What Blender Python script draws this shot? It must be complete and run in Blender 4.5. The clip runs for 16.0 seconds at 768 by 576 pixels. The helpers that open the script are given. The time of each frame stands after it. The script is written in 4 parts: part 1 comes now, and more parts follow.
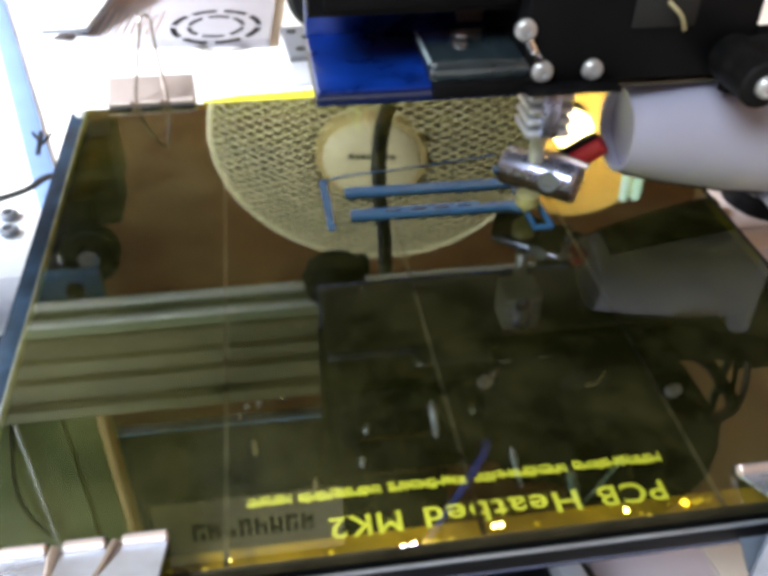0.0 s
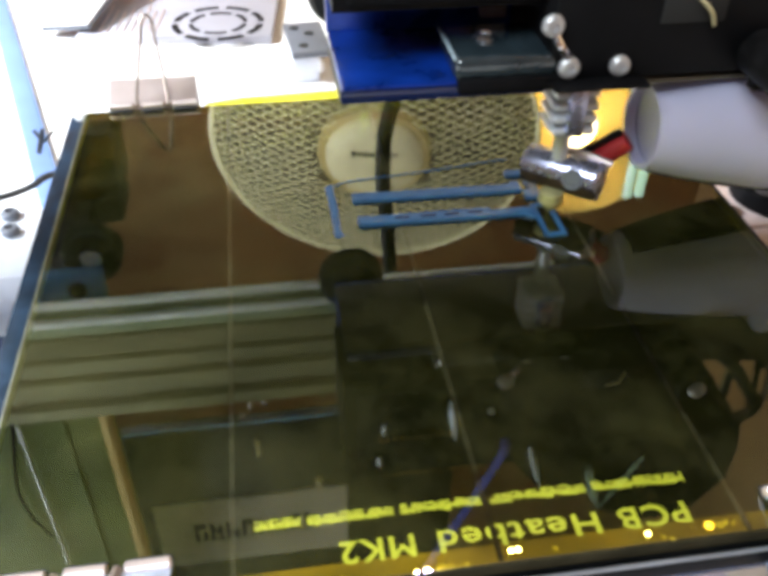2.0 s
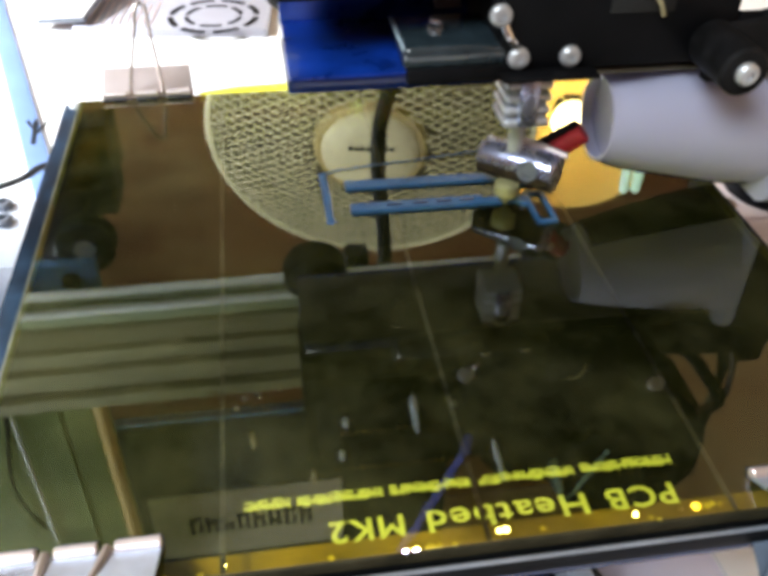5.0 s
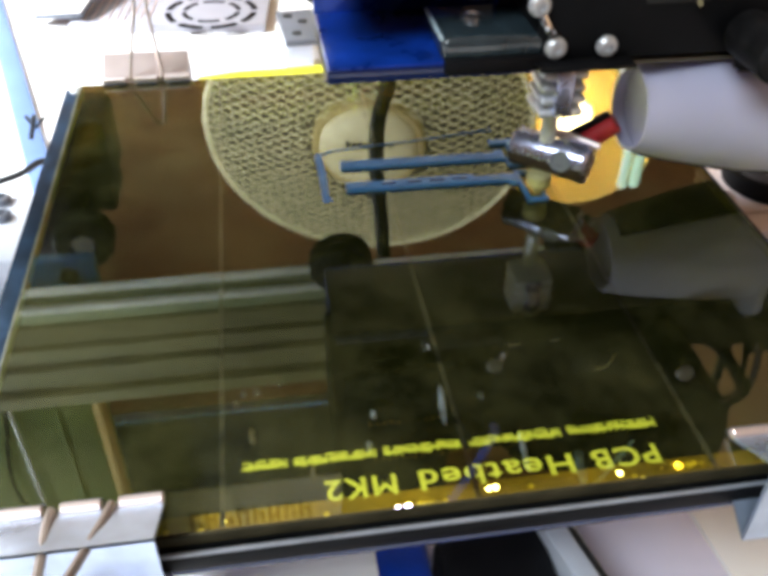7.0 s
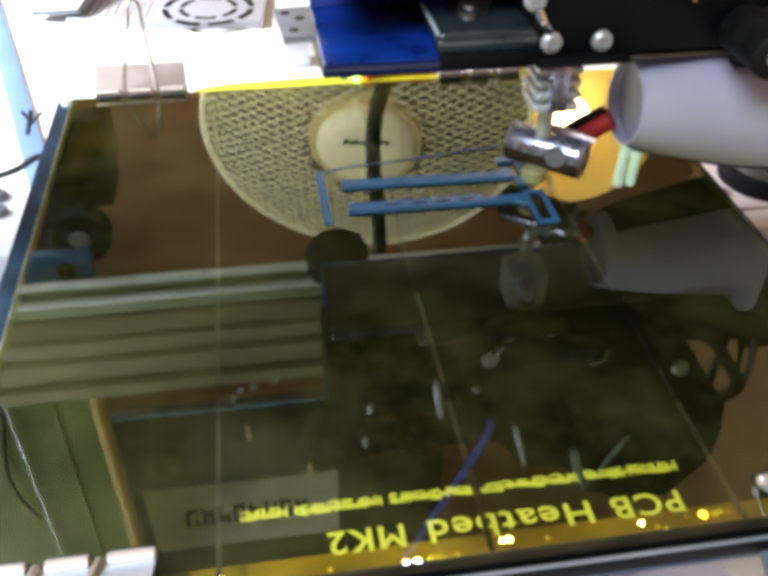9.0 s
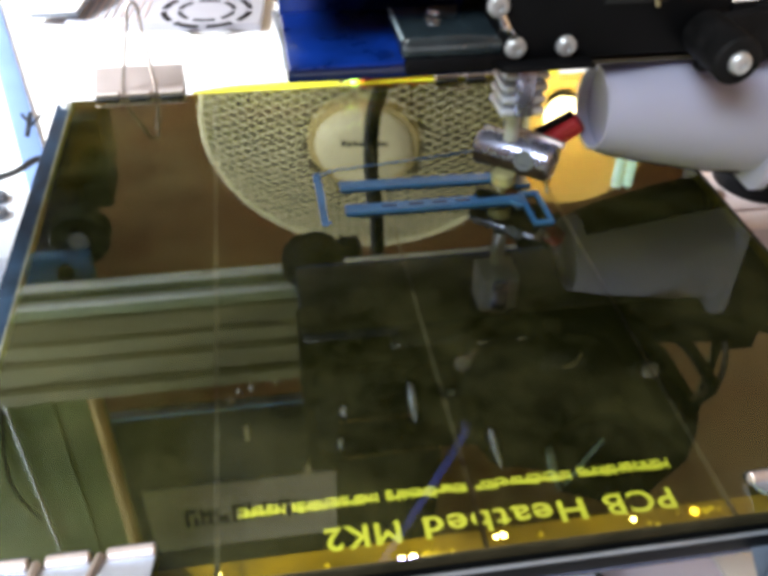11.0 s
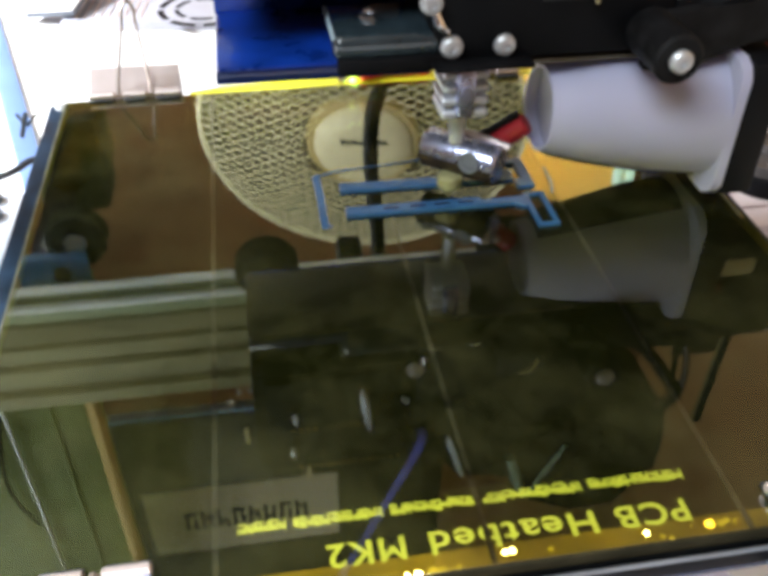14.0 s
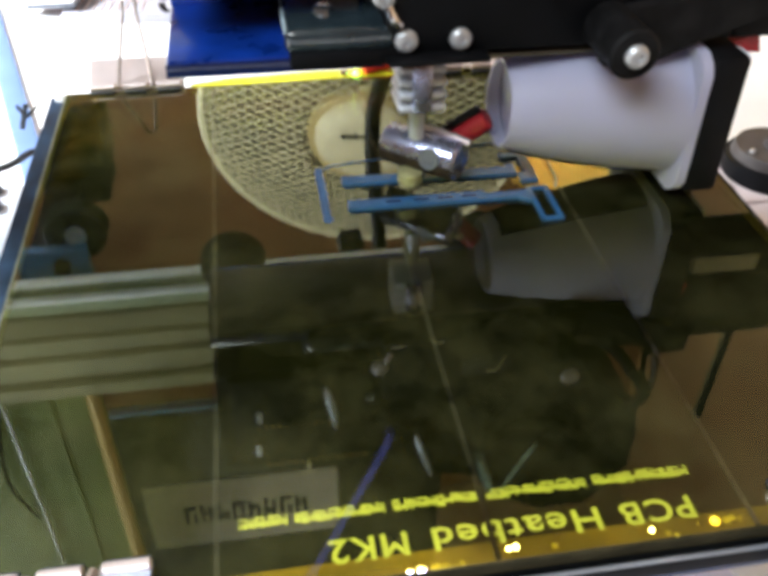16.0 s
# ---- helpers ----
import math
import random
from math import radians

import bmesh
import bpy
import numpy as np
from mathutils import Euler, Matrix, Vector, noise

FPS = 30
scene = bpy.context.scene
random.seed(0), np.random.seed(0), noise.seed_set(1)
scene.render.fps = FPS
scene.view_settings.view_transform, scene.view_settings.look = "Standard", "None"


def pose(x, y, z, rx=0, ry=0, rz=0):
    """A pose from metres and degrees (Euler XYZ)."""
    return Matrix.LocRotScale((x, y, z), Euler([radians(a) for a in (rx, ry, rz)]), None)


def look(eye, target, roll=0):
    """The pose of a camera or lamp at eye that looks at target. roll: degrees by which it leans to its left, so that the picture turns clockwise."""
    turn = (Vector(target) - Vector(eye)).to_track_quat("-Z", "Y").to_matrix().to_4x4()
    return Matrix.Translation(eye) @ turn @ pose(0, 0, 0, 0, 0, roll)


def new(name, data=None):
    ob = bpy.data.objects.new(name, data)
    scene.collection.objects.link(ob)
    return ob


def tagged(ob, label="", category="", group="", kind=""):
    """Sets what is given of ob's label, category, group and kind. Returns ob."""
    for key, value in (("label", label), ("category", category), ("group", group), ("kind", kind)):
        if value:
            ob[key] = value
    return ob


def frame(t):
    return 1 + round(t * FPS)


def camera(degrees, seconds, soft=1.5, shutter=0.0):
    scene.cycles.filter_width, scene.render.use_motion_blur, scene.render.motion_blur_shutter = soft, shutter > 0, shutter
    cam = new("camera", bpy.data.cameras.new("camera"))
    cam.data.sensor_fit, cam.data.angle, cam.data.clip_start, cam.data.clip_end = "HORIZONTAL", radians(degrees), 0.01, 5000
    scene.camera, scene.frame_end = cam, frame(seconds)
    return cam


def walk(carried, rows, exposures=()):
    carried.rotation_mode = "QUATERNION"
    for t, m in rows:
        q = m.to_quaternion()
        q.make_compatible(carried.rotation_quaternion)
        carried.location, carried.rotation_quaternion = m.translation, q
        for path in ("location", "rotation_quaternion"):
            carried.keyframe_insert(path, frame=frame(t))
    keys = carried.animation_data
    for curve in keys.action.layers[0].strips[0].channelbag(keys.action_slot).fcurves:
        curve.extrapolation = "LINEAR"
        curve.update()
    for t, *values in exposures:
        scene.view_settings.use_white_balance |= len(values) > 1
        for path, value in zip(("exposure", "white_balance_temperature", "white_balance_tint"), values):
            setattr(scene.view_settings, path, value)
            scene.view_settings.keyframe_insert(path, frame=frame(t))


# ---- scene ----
cam = camera(48.94, 16.0, soft=4.9)
walk(cam, [
    (0.0, pose(-0.0357, -0.1009, 0.1401, 51.890, -0.537, -8.534)),
    (0.5, pose(-0.0354, -0.0997, 0.1394, 51.851, -0.506, -8.649)),
    (1.0, pose(-0.0360, -0.0981, 0.1405, 51.936, -0.475, -8.728)),
    (1.5, pose(-0.0368, -0.0981, 0.1406, 51.813, -0.470, -8.622)),
    (2.0, pose(-0.0367, -0.0971, 0.1387, 51.668, -0.452, -8.491)),
    (2.5, pose(-0.0348, -0.0969, 0.1380, 51.569, -0.446, -8.523)),
    (3.0, pose(-0.0348, -0.0962, 0.1385, 51.636, -0.431, -8.676)),
    (3.5, pose(-0.0346, -0.0963, 0.1390, 51.634, -0.366, -8.683)),
    (4.0, pose(-0.0355, -0.0983, 0.1376, 51.642, -0.618, -8.570)),
    (6.5, pose(-0.0355, -0.0993, 0.1365, 51.188, -0.600, -8.610)),
    (7.0, pose(-0.0357, -0.0996, 0.1361, 51.270, -0.567, -8.740)),
    (7.5, pose(-0.0352, -0.0981, 0.1367, 51.357, -0.671, -8.848)),
    (8.0, pose(-0.0353, -0.0976, 0.1377, 51.354, -0.637, -8.864)),
    (8.5, pose(-0.0356, -0.0999, 0.1359, 51.263, -0.732, -8.834)),
    (9.0, pose(-0.0356, -0.1008, 0.1355, 51.185, -0.726, -8.854)),
    (11.5, pose(-0.0354, -0.1029, 0.1378, 51.348, -0.750, -8.994)),
    (12.0, pose(-0.0354, -0.1016, 0.1386, 51.432, -0.656, -9.122)),
    (12.5, pose(-0.0356, -0.1017, 0.1375, 51.434, -0.793, -9.032)),
    (13.0, pose(-0.0356, -0.1023, 0.1353, 51.229, -0.855, -9.001)),
    (13.5, pose(-0.0347, -0.1012, 0.1339, 51.153, -0.730, -9.129)),
    (14.0, pose(-0.0350, -0.0985, 0.1345, 51.174, -0.477, -9.157)),
    (14.5, pose(-0.0345, -0.0962, 0.1337, 51.042, -0.594, -9.033)),
    (15.0, pose(-0.0350, -0.0962, 0.1330, 50.930, -0.748, -8.898)),
    (15.5, pose(-0.0340, -0.0974, 0.1333, 50.963, -0.691, -9.026)),
    (16.0, pose(-0.0355, -0.0977, 0.1331, 50.869, -0.668, -9.014)),
], exposures=[(0.0, 0.0), (16.0, 0.0)])

# travel of the bed along y and of the print head along x, in metres
BED_Y = [(0.0, -0.0051), (0.5, -0.0011), (1.0, -0.0005), (1.5, -0.0041), (2.0, -0.0091), (2.5, -0.0130), (3.0, -0.0116), (3.5, -0.0116), (4.0, -0.0119), (6.5, -0.0002), (7.0, 0.0000), (7.5, -0.0025), (8.0, -0.0070), (8.5, -0.0113), (9.0, -0.0144), (11.5, -0.0142), (12.0, -0.0150), (12.5, -0.0153), (13.0, -0.0154), (13.5, -0.0154), (14.0, -0.0155), (14.5, -0.0156), (15.0, -0.0158), (15.5, -0.0157), (16.0, -0.0159)]
HEAD_X = [(0.0, -0.0034), (0.5, -0.0034), (1.0, 0.0009), (1.5, 0.0008), (2.0, 0.0010), (2.5, 0.0010), (3.0, -0.0015), (3.5, -0.0058), (4.0, -0.0106), (6.5, -0.0043), (7.0, -0.0000), (7.5, 0.0014), (8.0, 0.0013), (8.5, 0.0013), (9.0, -0.0001), (11.5, -0.0102), (12.0, -0.0124), (12.5, -0.0156), (13.0, -0.0188), (13.5, -0.0217), (14.0, -0.0253), (14.5, -0.0280), (15.0, -0.0313), (15.5, -0.0342), (16.0, -0.0377)]

# ---------------------------------------------------------------- light
world = bpy.data.worlds.new("room_light")
scene.world = world
world.use_nodes = True
world.node_tree.nodes["Background"].inputs[0].default_value = (0.62, 0.70, 1.0, 1)
world.node_tree.nodes["Background"].inputs[1].default_value = 0.25


def area_lamp(name, eye, target, size, power, color):
    data = bpy.data.lights.new(name, "AREA")
    data.shape, data.size, data.size_y = "RECTANGLE", size[0], size[1]
    data.energy, data.color = power, color
    ob = new(name, data)
    ob.matrix_world = look(eye, target)
    return ob


# unseen area lights added: a bright one at the left rear, a room fill
area_lamp("left_rear_light", (-0.66, 0.42, 0.46), (-0.12, 0.42, -0.1), (0.22, 0.12), 27.0, (0.86, 0.94, 1.0))
area_lamp("fill_light", (-0.85, -0.78, 1.36), (0.0, 0.1, 0.0), (1.1, 0.5), 34.0, (0.83, 0.94, 1.0))


# ---------------------------------------------------------------- materials
def material(name, color, rough=0.5, metal=0.0, vary=0.15, scale=60.0, bump=0.1, fine=900.0, spec=0.5, coat=0.0, trans=0.0):
    m = bpy.data.materials.new(name)
    m.use_nodes = True
    nt = m.node_tree
    b = nt.nodes["Principled BSDF"]
    b.inputs["Metallic"].default_value = metal
    b.inputs["Specular IOR Level"].default_value = spec
    b.inputs["Coat Weight"].default_value = coat
    b.inputs["Transmission Weight"].default_value = trans
    tc = nt.nodes.new("ShaderNodeTexCoord")
    n1 = nt.nodes.new("ShaderNodeTexNoise")
    n1.inputs["Scale"].default_value = scale
    n1.inputs["Detail"].default_value = 5
    n2 = nt.nodes.new("ShaderNodeTexNoise")
    n2.inputs["Scale"].default_value = fine
    n2.inputs["Detail"].default_value = 3
    for n in (n1, n2):
        nt.links.new(tc.outputs["Object"], n.inputs["Vector"])
    mix = nt.nodes.new("ShaderNodeMix")
    mix.data_type = "RGBA"
    mix.inputs["A"].default_value = (*[max(0.0, c * (1 - vary)) for c in color], 1)
    mix.inputs["B"].default_value = (*[min(1.0, c * (1 + vary)) for c in color], 1)
    wide = nt.nodes.new("ShaderNodeMapRange")
    wide.inputs["From Min"].default_value, wide.inputs["From Max"].default_value = 0.27, 0.73
    nt.links.new(n1.outputs["Fac"], wide.inputs["Value"])
    nt.links.new(wide.outputs["Result"], mix.inputs["Factor"])
    nt.links.new(mix.outputs["Result"], b.inputs["Base Color"])
    mr = nt.nodes.new("ShaderNodeMapRange")
    mr.inputs["To Min"].default_value = max(0.02, rough - 0.12)
    mr.inputs["To Max"].default_value = min(1.0, rough + 0.12)
    nt.links.new(n1.outputs["Fac"], mr.inputs["Value"])
    nt.links.new(mr.outputs["Result"], b.inputs["Roughness"])
    if bump:
        bp = nt.nodes.new("ShaderNodeBump")
        bp.inputs["Strength"].default_value = bump
        bp.inputs["Distance"].default_value = 0.0004
        nt.links.new(n2.outputs["Fac"], bp.inputs["Height"])
        nt.links.new(bp.outputs["Normal"], b.inputs["Normal"])
    return m


def clear_film(name, tint, gloss_tint, ior, rough, haze=0.0, haze_color=(0.4, 0.4, 0.3)):
    """A clear sheet: light passes straight through with a tint, the surface mirrors by Fresnel, and a thin smeared haze lies on it."""
    m = bpy.data.materials.new(name)
    m.use_nodes = True
    nt = m.node_tree
    nt.nodes.remove(nt.nodes["Principled BSDF"])
    out = nt.nodes["Material Output"]
    tr = nt.nodes.new("ShaderNodeBsdfTransparent")
    tr.inputs["Color"].default_value = (*tint, 1)
    gl = nt.nodes.new("ShaderNodeBsdfGlossy")
    gl.inputs["Color"].default_value = (*gloss_tint, 1)
    df = nt.nodes.new("ShaderNodeBsdfDiffuse")
    df.inputs["Color"].default_value = (*haze_color, 1)
    fr = nt.nodes.new("ShaderNodeFresnel")
    fr.inputs["IOR"].default_value = ior
    tc = nt.nodes.new("ShaderNodeTexCoord")
    nz = nt.nodes.new("ShaderNodeTexNoise")
    nz.inputs["Scale"].default_value = 70.0
    nz.inputs["Detail"].default_value = 6
    nz.inputs["Roughness"].default_value = 0.65
    nt.links.new(tc.outputs["Object"], nz.inputs["Vector"])
    bp = nt.nodes.new("ShaderNodeBump")
    bp.inputs["Strength"].default_value = 0.012
    bp.inputs["Distance"].default_value = 0.0002
    nt.links.new(nz.outputs["Fac"], bp.inputs["Height"])
    nt.links.new(bp.outputs["Normal"], gl.inputs["Normal"])
    rr = nt.nodes.new("ShaderNodeMapRange")
    rr.inputs["From Min"].default_value, rr.inputs["From Max"].default_value = 0.35, 0.7
    rr.inputs["To Min"].default_value, rr.inputs["To Max"].default_value = rough * 0.5, rough * 2.5
    nt.links.new(nz.outputs["Fac"], rr.inputs["Value"])
    nt.links.new(rr.outputs["Result"], gl.inputs["Roughness"])
    hz = nt.nodes.new("ShaderNodeMapRange")
    hz.inputs["From Min"].default_value, hz.inputs["From Max"].default_value = 0.43, 0.63
    hz.inputs["To Min"].default_value, hz.inputs["To Max"].default_value = haze * 0.25, haze * 3.2
    sm = nt.nodes.new("ShaderNodeTexNoise")
    sm.inputs["Scale"].default_value = 26.0
    sm.inputs["Detail"].default_value = 7
    sm.inputs["Roughness"].default_value = 0.7
    nt.links.new(tc.outputs["Object"], sm.inputs["Vector"])
    nt.links.new(sm.outputs["Fac"], hz.inputs["Value"])
    body = nt.nodes.new("ShaderNodeMixShader")
    nt.links.new(hz.outputs["Result"], body.inputs["Fac"])
    nt.links.new(tr.outputs["BSDF"], body.inputs[1])
    nt.links.new(df.outputs["BSDF"], body.inputs[2])
    mx = nt.nodes.new("ShaderNodeMixShader")
    nt.links.new(fr.outputs["Fac"], mx.inputs["Fac"])
    nt.links.new(body.outputs["Shader"], mx.inputs[1])
    nt.links.new(gl.outputs["BSDF"], mx.inputs[2])
    nt.links.new(mx.outputs["Shader"], out.inputs["Surface"])
    return m


M_TABLE = material("white_laminate", (0.82, 0.80, 0.80), 0.45, vary=0.05, scale=8, fine=300)
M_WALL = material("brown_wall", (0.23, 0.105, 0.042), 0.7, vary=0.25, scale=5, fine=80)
# lighter copy of the wall brown, in place of light on the east wall
M_WALL_LIT = material("lit_brown_wall", (0.50, 0.30, 0.15), 0.7, vary=0.15, scale=5, fine=80)
M_CREAM = material("golden_reflector", (0.80, 0.60, 0.19), 0.6, vary=0.08, scale=9)
M_CEIL = material("ceiling_boards", (0.50, 0.39, 0.23), 0.8, vary=0.15, scale=4, fine=60)
M_FLOOR = material("floor_wood", (0.22, 0.13, 0.07), 0.5, vary=0.3, scale=7, fine=90)
M_KAPTON = clear_film("kapton_film", (0.88, 0.80, 0.08), (0.95, 0.97, 0.84), 2.0, 0.014, 0.017, (0.45, 0.42, 0.165))
M_SEAM = clear_film("kapton_overlap", (0.80, 0.70, 0.10), (0.95, 0.94, 0.78), 2.0, 0.03, 0.045, (0.46, 0.44, 0.20))
M_GLASS = clear_film("plate_glass", (0.93, 0.97, 0.94), (1, 1, 1), 1.15, 0.02)
M_GLASS_EDGE = material("glass_edge", (0.030, 0.026, 0.014), 0.6, vary=0.5, scale=90, spec=0.05)
M_PCB = material("dark_solder_mask", (0.005, 0.0055, 0.006), 0.7, vary=0.3, scale=40, spec=0.0)
M_REAR_GLOW = material("film_glow_yellow", (0.80, 0.74, 0.03), 0.4, vary=0.3, scale=60)
M_AMBER_STRIP = material("amber_reflection", (0.20, 0.12, 0.034), 0.4, metal=0.35, vary=0.8, scale=60)
M_AMBER_PATCH = material("orange_reflection", (0.75, 0.42, 0.10), 0.35, metal=0.3, vary=0.7, scale=420)
M_EDGE_GLINT = material("left_edge_glint", (0.12, 0.115, 0.070), 0.5, vary=0.6, scale=120)
M_WIRE = material("dull_clip_wire", (0.30, 0.24, 0.21), 0.35, metal=0.6, vary=0.2, scale=200)
M_DUCT_SHADE = material("dark_duct_shade", (0.032, 0.031, 0.020), 0.6, vary=0.4, scale=120, spec=0.15)
M_DARK_BROWN = material("dark_brown_shell", (0.030, 0.020, 0.012), 0.6, vary=0.7, scale=350, spec=0.2)
M_BEIGE = material("beige_plastic", (0.42, 0.36, 0.20), 0.5, vary=0.2, scale=90)
M_TEAL = material("pale_teal_clear_plastic", (0.30, 0.46, 0.40), 0.25, vary=0.4, scale=200, coat=0.5)
M_SILK = material("silkscreen", (0.56, 0.56, 0.44), 0.6, vary=0.06, scale=300)
M_SOLDER = material("solder", (0.80, 0.78, 0.72), 0.18, metal=1.0, vary=0.1, scale=500)
M_ALU = material("brushed_aluminium", (0.76, 0.79, 0.82), 0.34, metal=0.6, vary=0.10, scale=70)
M_ALU_WHITE = material("light_aluminium", (0.70, 0.74, 0.84), 0.42, metal=0.35, vary=0.08, scale=50)
M_TRIM = material("dull_trim_metal", (0.15, 0.16, 0.19), 0.45, metal=0.3, vary=0.15, scale=60)
M_CHROME = material("polished_steel", (0.80, 0.80, 0.86), 0.24, metal=1.0, vary=0.12, scale=180, fine=2000)
M_BLOCK = material("satin_aluminium", (0.44, 0.46, 0.64), 0.27, metal=0.9, vary=0.12, scale=200)
M_SINK = material("bright_turned_aluminium", (0.60, 0.62, 0.69), 0.34, metal=0.5, vary=0.10, scale=200)
M_LIP_LIT = material("lit_aluminium", (0.92, 0.97, 1.0), 0.40, metal=0.2, vary=0.08, scale=25)
M_SLOT_SHADE = material("shaded_aluminium", (0.27, 0.31, 0.17), 0.45, metal=0.3, vary=0.25, scale=25)
M_BORDER = material("dusty_blue_grey_mask", (0.013, 0.028, 0.052), 0.5, vary=0.8, scale=110, spec=0.15)
M_GOLD = material("golden_plastic", (0.58, 0.45, 0.21), 0.4, vary=0.2, scale=40)
M_BADGE = material("cream_enamel", (0.82, 0.73, 0.50), 0.25, vary=0.05, scale=25, bump=0.03)
M_WHITE_BEAM = material("white_powder_coat", (0.72, 0.80, 0.92), 0.45, vary=0.06, scale=30)
M_BEAM_SLOT = material("pale_blue_strip", (0.14, 0.22, 0.42), 0.5, vary=0.1, scale=40)
M_BOLT_GLINT = material("bolt_glint", (0.72, 0.86, 0.96), 0.3, metal=0.3, vary=0.1, scale=400)
M_STEEL = material("zinc_steel", (0.56, 0.56, 0.58), 0.42, metal=0.6, vary=0.15, scale=300)
M_PINKISH = material("pale_pinkish_plastic", (0.52, 0.42, 0.41), 0.5, vary=0.10, scale=60)
M_BROWN_GREY = material("dark_brown_moulding", (0.045, 0.036, 0.034), 0.5, vary=0.4, scale=150)
M_SCREW = material("dull_brass_screw", (0.86, 0.60, 0.22), 0.45, metal=0.2, vary=0.12, scale=60)
M_EDGE_LIGHT = material("holder_edge_highlight", (0.42, 0.52, 0.58), 0.4, vary=0.6, scale=300)
M_CLIP_SHEEN = material("blue_sheen_steel", (0.50, 0.58, 0.72), 0.30, metal=0.8, vary=0.35, scale=70)
M_BEVEL = material("grey_board_bevel", (0.30, 0.32, 0.36), 0.5, metal=0.3, vary=0.3, scale=50)
M_BRASS = material("brass", (0.62, 0.44, 0.16), 0.28, metal=1.0, vary=0.2, scale=300)
M_NOZZLE = material("worn_brass", (0.36, 0.34, 0.17), 0.5, metal=0.3, vary=0.25, scale=300)
M_BLUE = material("blue_painted_metal", (0.004, 0.036, 0.29), 0.30, vary=0.65, scale=70, coat=0.4, fine=500)
M_BLACK = material("black_plastic", (0.005, 0.005, 0.006), 0.55, vary=0.35, scale=90, fine=1200, spec=0.12)
M_GREYPLATE = material("dull_grey_metal", (0.10, 0.088, 0.066), 0.5, metal=0.3, vary=0.12, scale=120)
M_BLACK_GLOSS = material("black_gloss_plastic", (0.022, 0.034, 0.042), 0.18, vary=0.5, scale=110, coat=1.0)
M_ARM = material("worn_grey_plastic", (0.008, 0.0075, 0.008), 0.6, vary=0.8, scale=160, spec=0.12)
M_RUBBER = material("black_rubber", (0.012, 0.012, 0.012), 0.7, vary=0.3, scale=200)
M_GREYBLUE = material("blue_grey_plastic", (0.07, 0.21, 0.44), 0.5, vary=0.2, scale=60)
M_RED = material("red_silicone", (0.34, 0.010, 0.018), 0.45, vary=0.25, scale=200)
M_RED_WIRE = material("bright_red_insulation", (0.72, 0.03, 0.02), 0.35, vary=0.1, scale=200)
M_PULLEY = material("worn_black_nylon", (0.040, 0.050, 0.040), 0.3, vary=0.5, scale=120)
M_BROWN = material("brown_cable", (0.05, 0.018, 0.010), 0.5, vary=0.2, scale=100)
M_PINK = material("off_white_enamel", (0.70, 0.59, 0.58), 0.34, metal=0.7, vary=0.10, scale=90)
M_PRINT = material("blue_print_plastic", (0.024, 0.105, 0.25), 0.40, vary=0.2, scale=250, fine=2500, bump=0.35)
M_FILAMENT = material("blue_filament", (0.16, 0.20, 0.90), 0.3, vary=0.1, scale=100)
M_FAN = material("cream_fan_plastic", (0.90, 0.82, 0.58), 0.45, vary=0.06, scale=30)
M_FAN_SHADE = material("fan_inside_shade", (0.13, 0.105, 0.05), 0.7, vary=0.2, scale=20)
M_TEXT_DARK = material("dark_ink", (0.03, 0.03, 0.03), 0.6, vary=0.1)
M_PAPER = material("grey_label_paper", (0.72, 0.69, 0.62), 0.8, vary=0.08, scale=60)
M_DARK_PANEL = material("dark_panel", (0.012, 0.014, 0.010), 0.45, vary=0.3, scale=30)
M_GREEN = material("greenish_anodised_post", (0.27, 0.345, 0.125), 0.5, metal=0.1, vary=0.55, scale=16)
M_RAIL = material("olive_anodised_rail", (0.37, 0.345, 0.19), 0.45, metal=0.25, vary=0.3, scale=25)
M_OLIVE = material("dark_olive_anodised", (0.20, 0.19, 0.105), 0.4, metal=0.3, vary=0.3, scale=25)
M_PSU = material("galvanised_case", (0.42, 0.41, 0.47), 0.40, metal=0.3, vary=0.08, scale=40)
M_LILAC = material("lilac_paper", (0.64, 0.61, 0.76), 0.7, vary=0.06, scale=40)
M_CARD = material("pinkish_card", (0.84, 0.77, 0.73), 0.7, vary=0.06, scale=30)
M_DEEPBLUE = material("deep_blue_acrylic", (0.006, 0.016, 0.075), 0.2, vary=0.2, scale=40, coat=0.5)


def translucent(name, color, share):
    m = material(name, color, 0.35, vary=0.04, scale=50, bump=0.05)
    nt = m.node_tree
    b = nt.nodes["Principled BSDF"]
    tl = nt.nodes.new("ShaderNodeBsdfTranslucent")
    tl.inputs["Color"].default_value = (*color, 1)
    mx = nt.nodes.new("ShaderNodeMixShader")
    mx.inputs["Fac"].default_value = share
    nt.links.new(b.outputs["BSDF"], mx.inputs[1])
    nt.links.new(tl.outputs["BSDF"], mx.inputs[2])
    nt.links.new(mx.outputs["Shader"], nt.nodes["Material Output"].inputs["Surface"])
    return m


def glowing(name, color, strength):
    m = bpy.data.materials.new(name)
    m.use_nodes = True
    b = m.node_tree.nodes["Principled BSDF"]
    b.inputs["Emission Color"].default_value = (*color, 1)
    b.inputs["Emission Strength"].default_value = strength
    return m


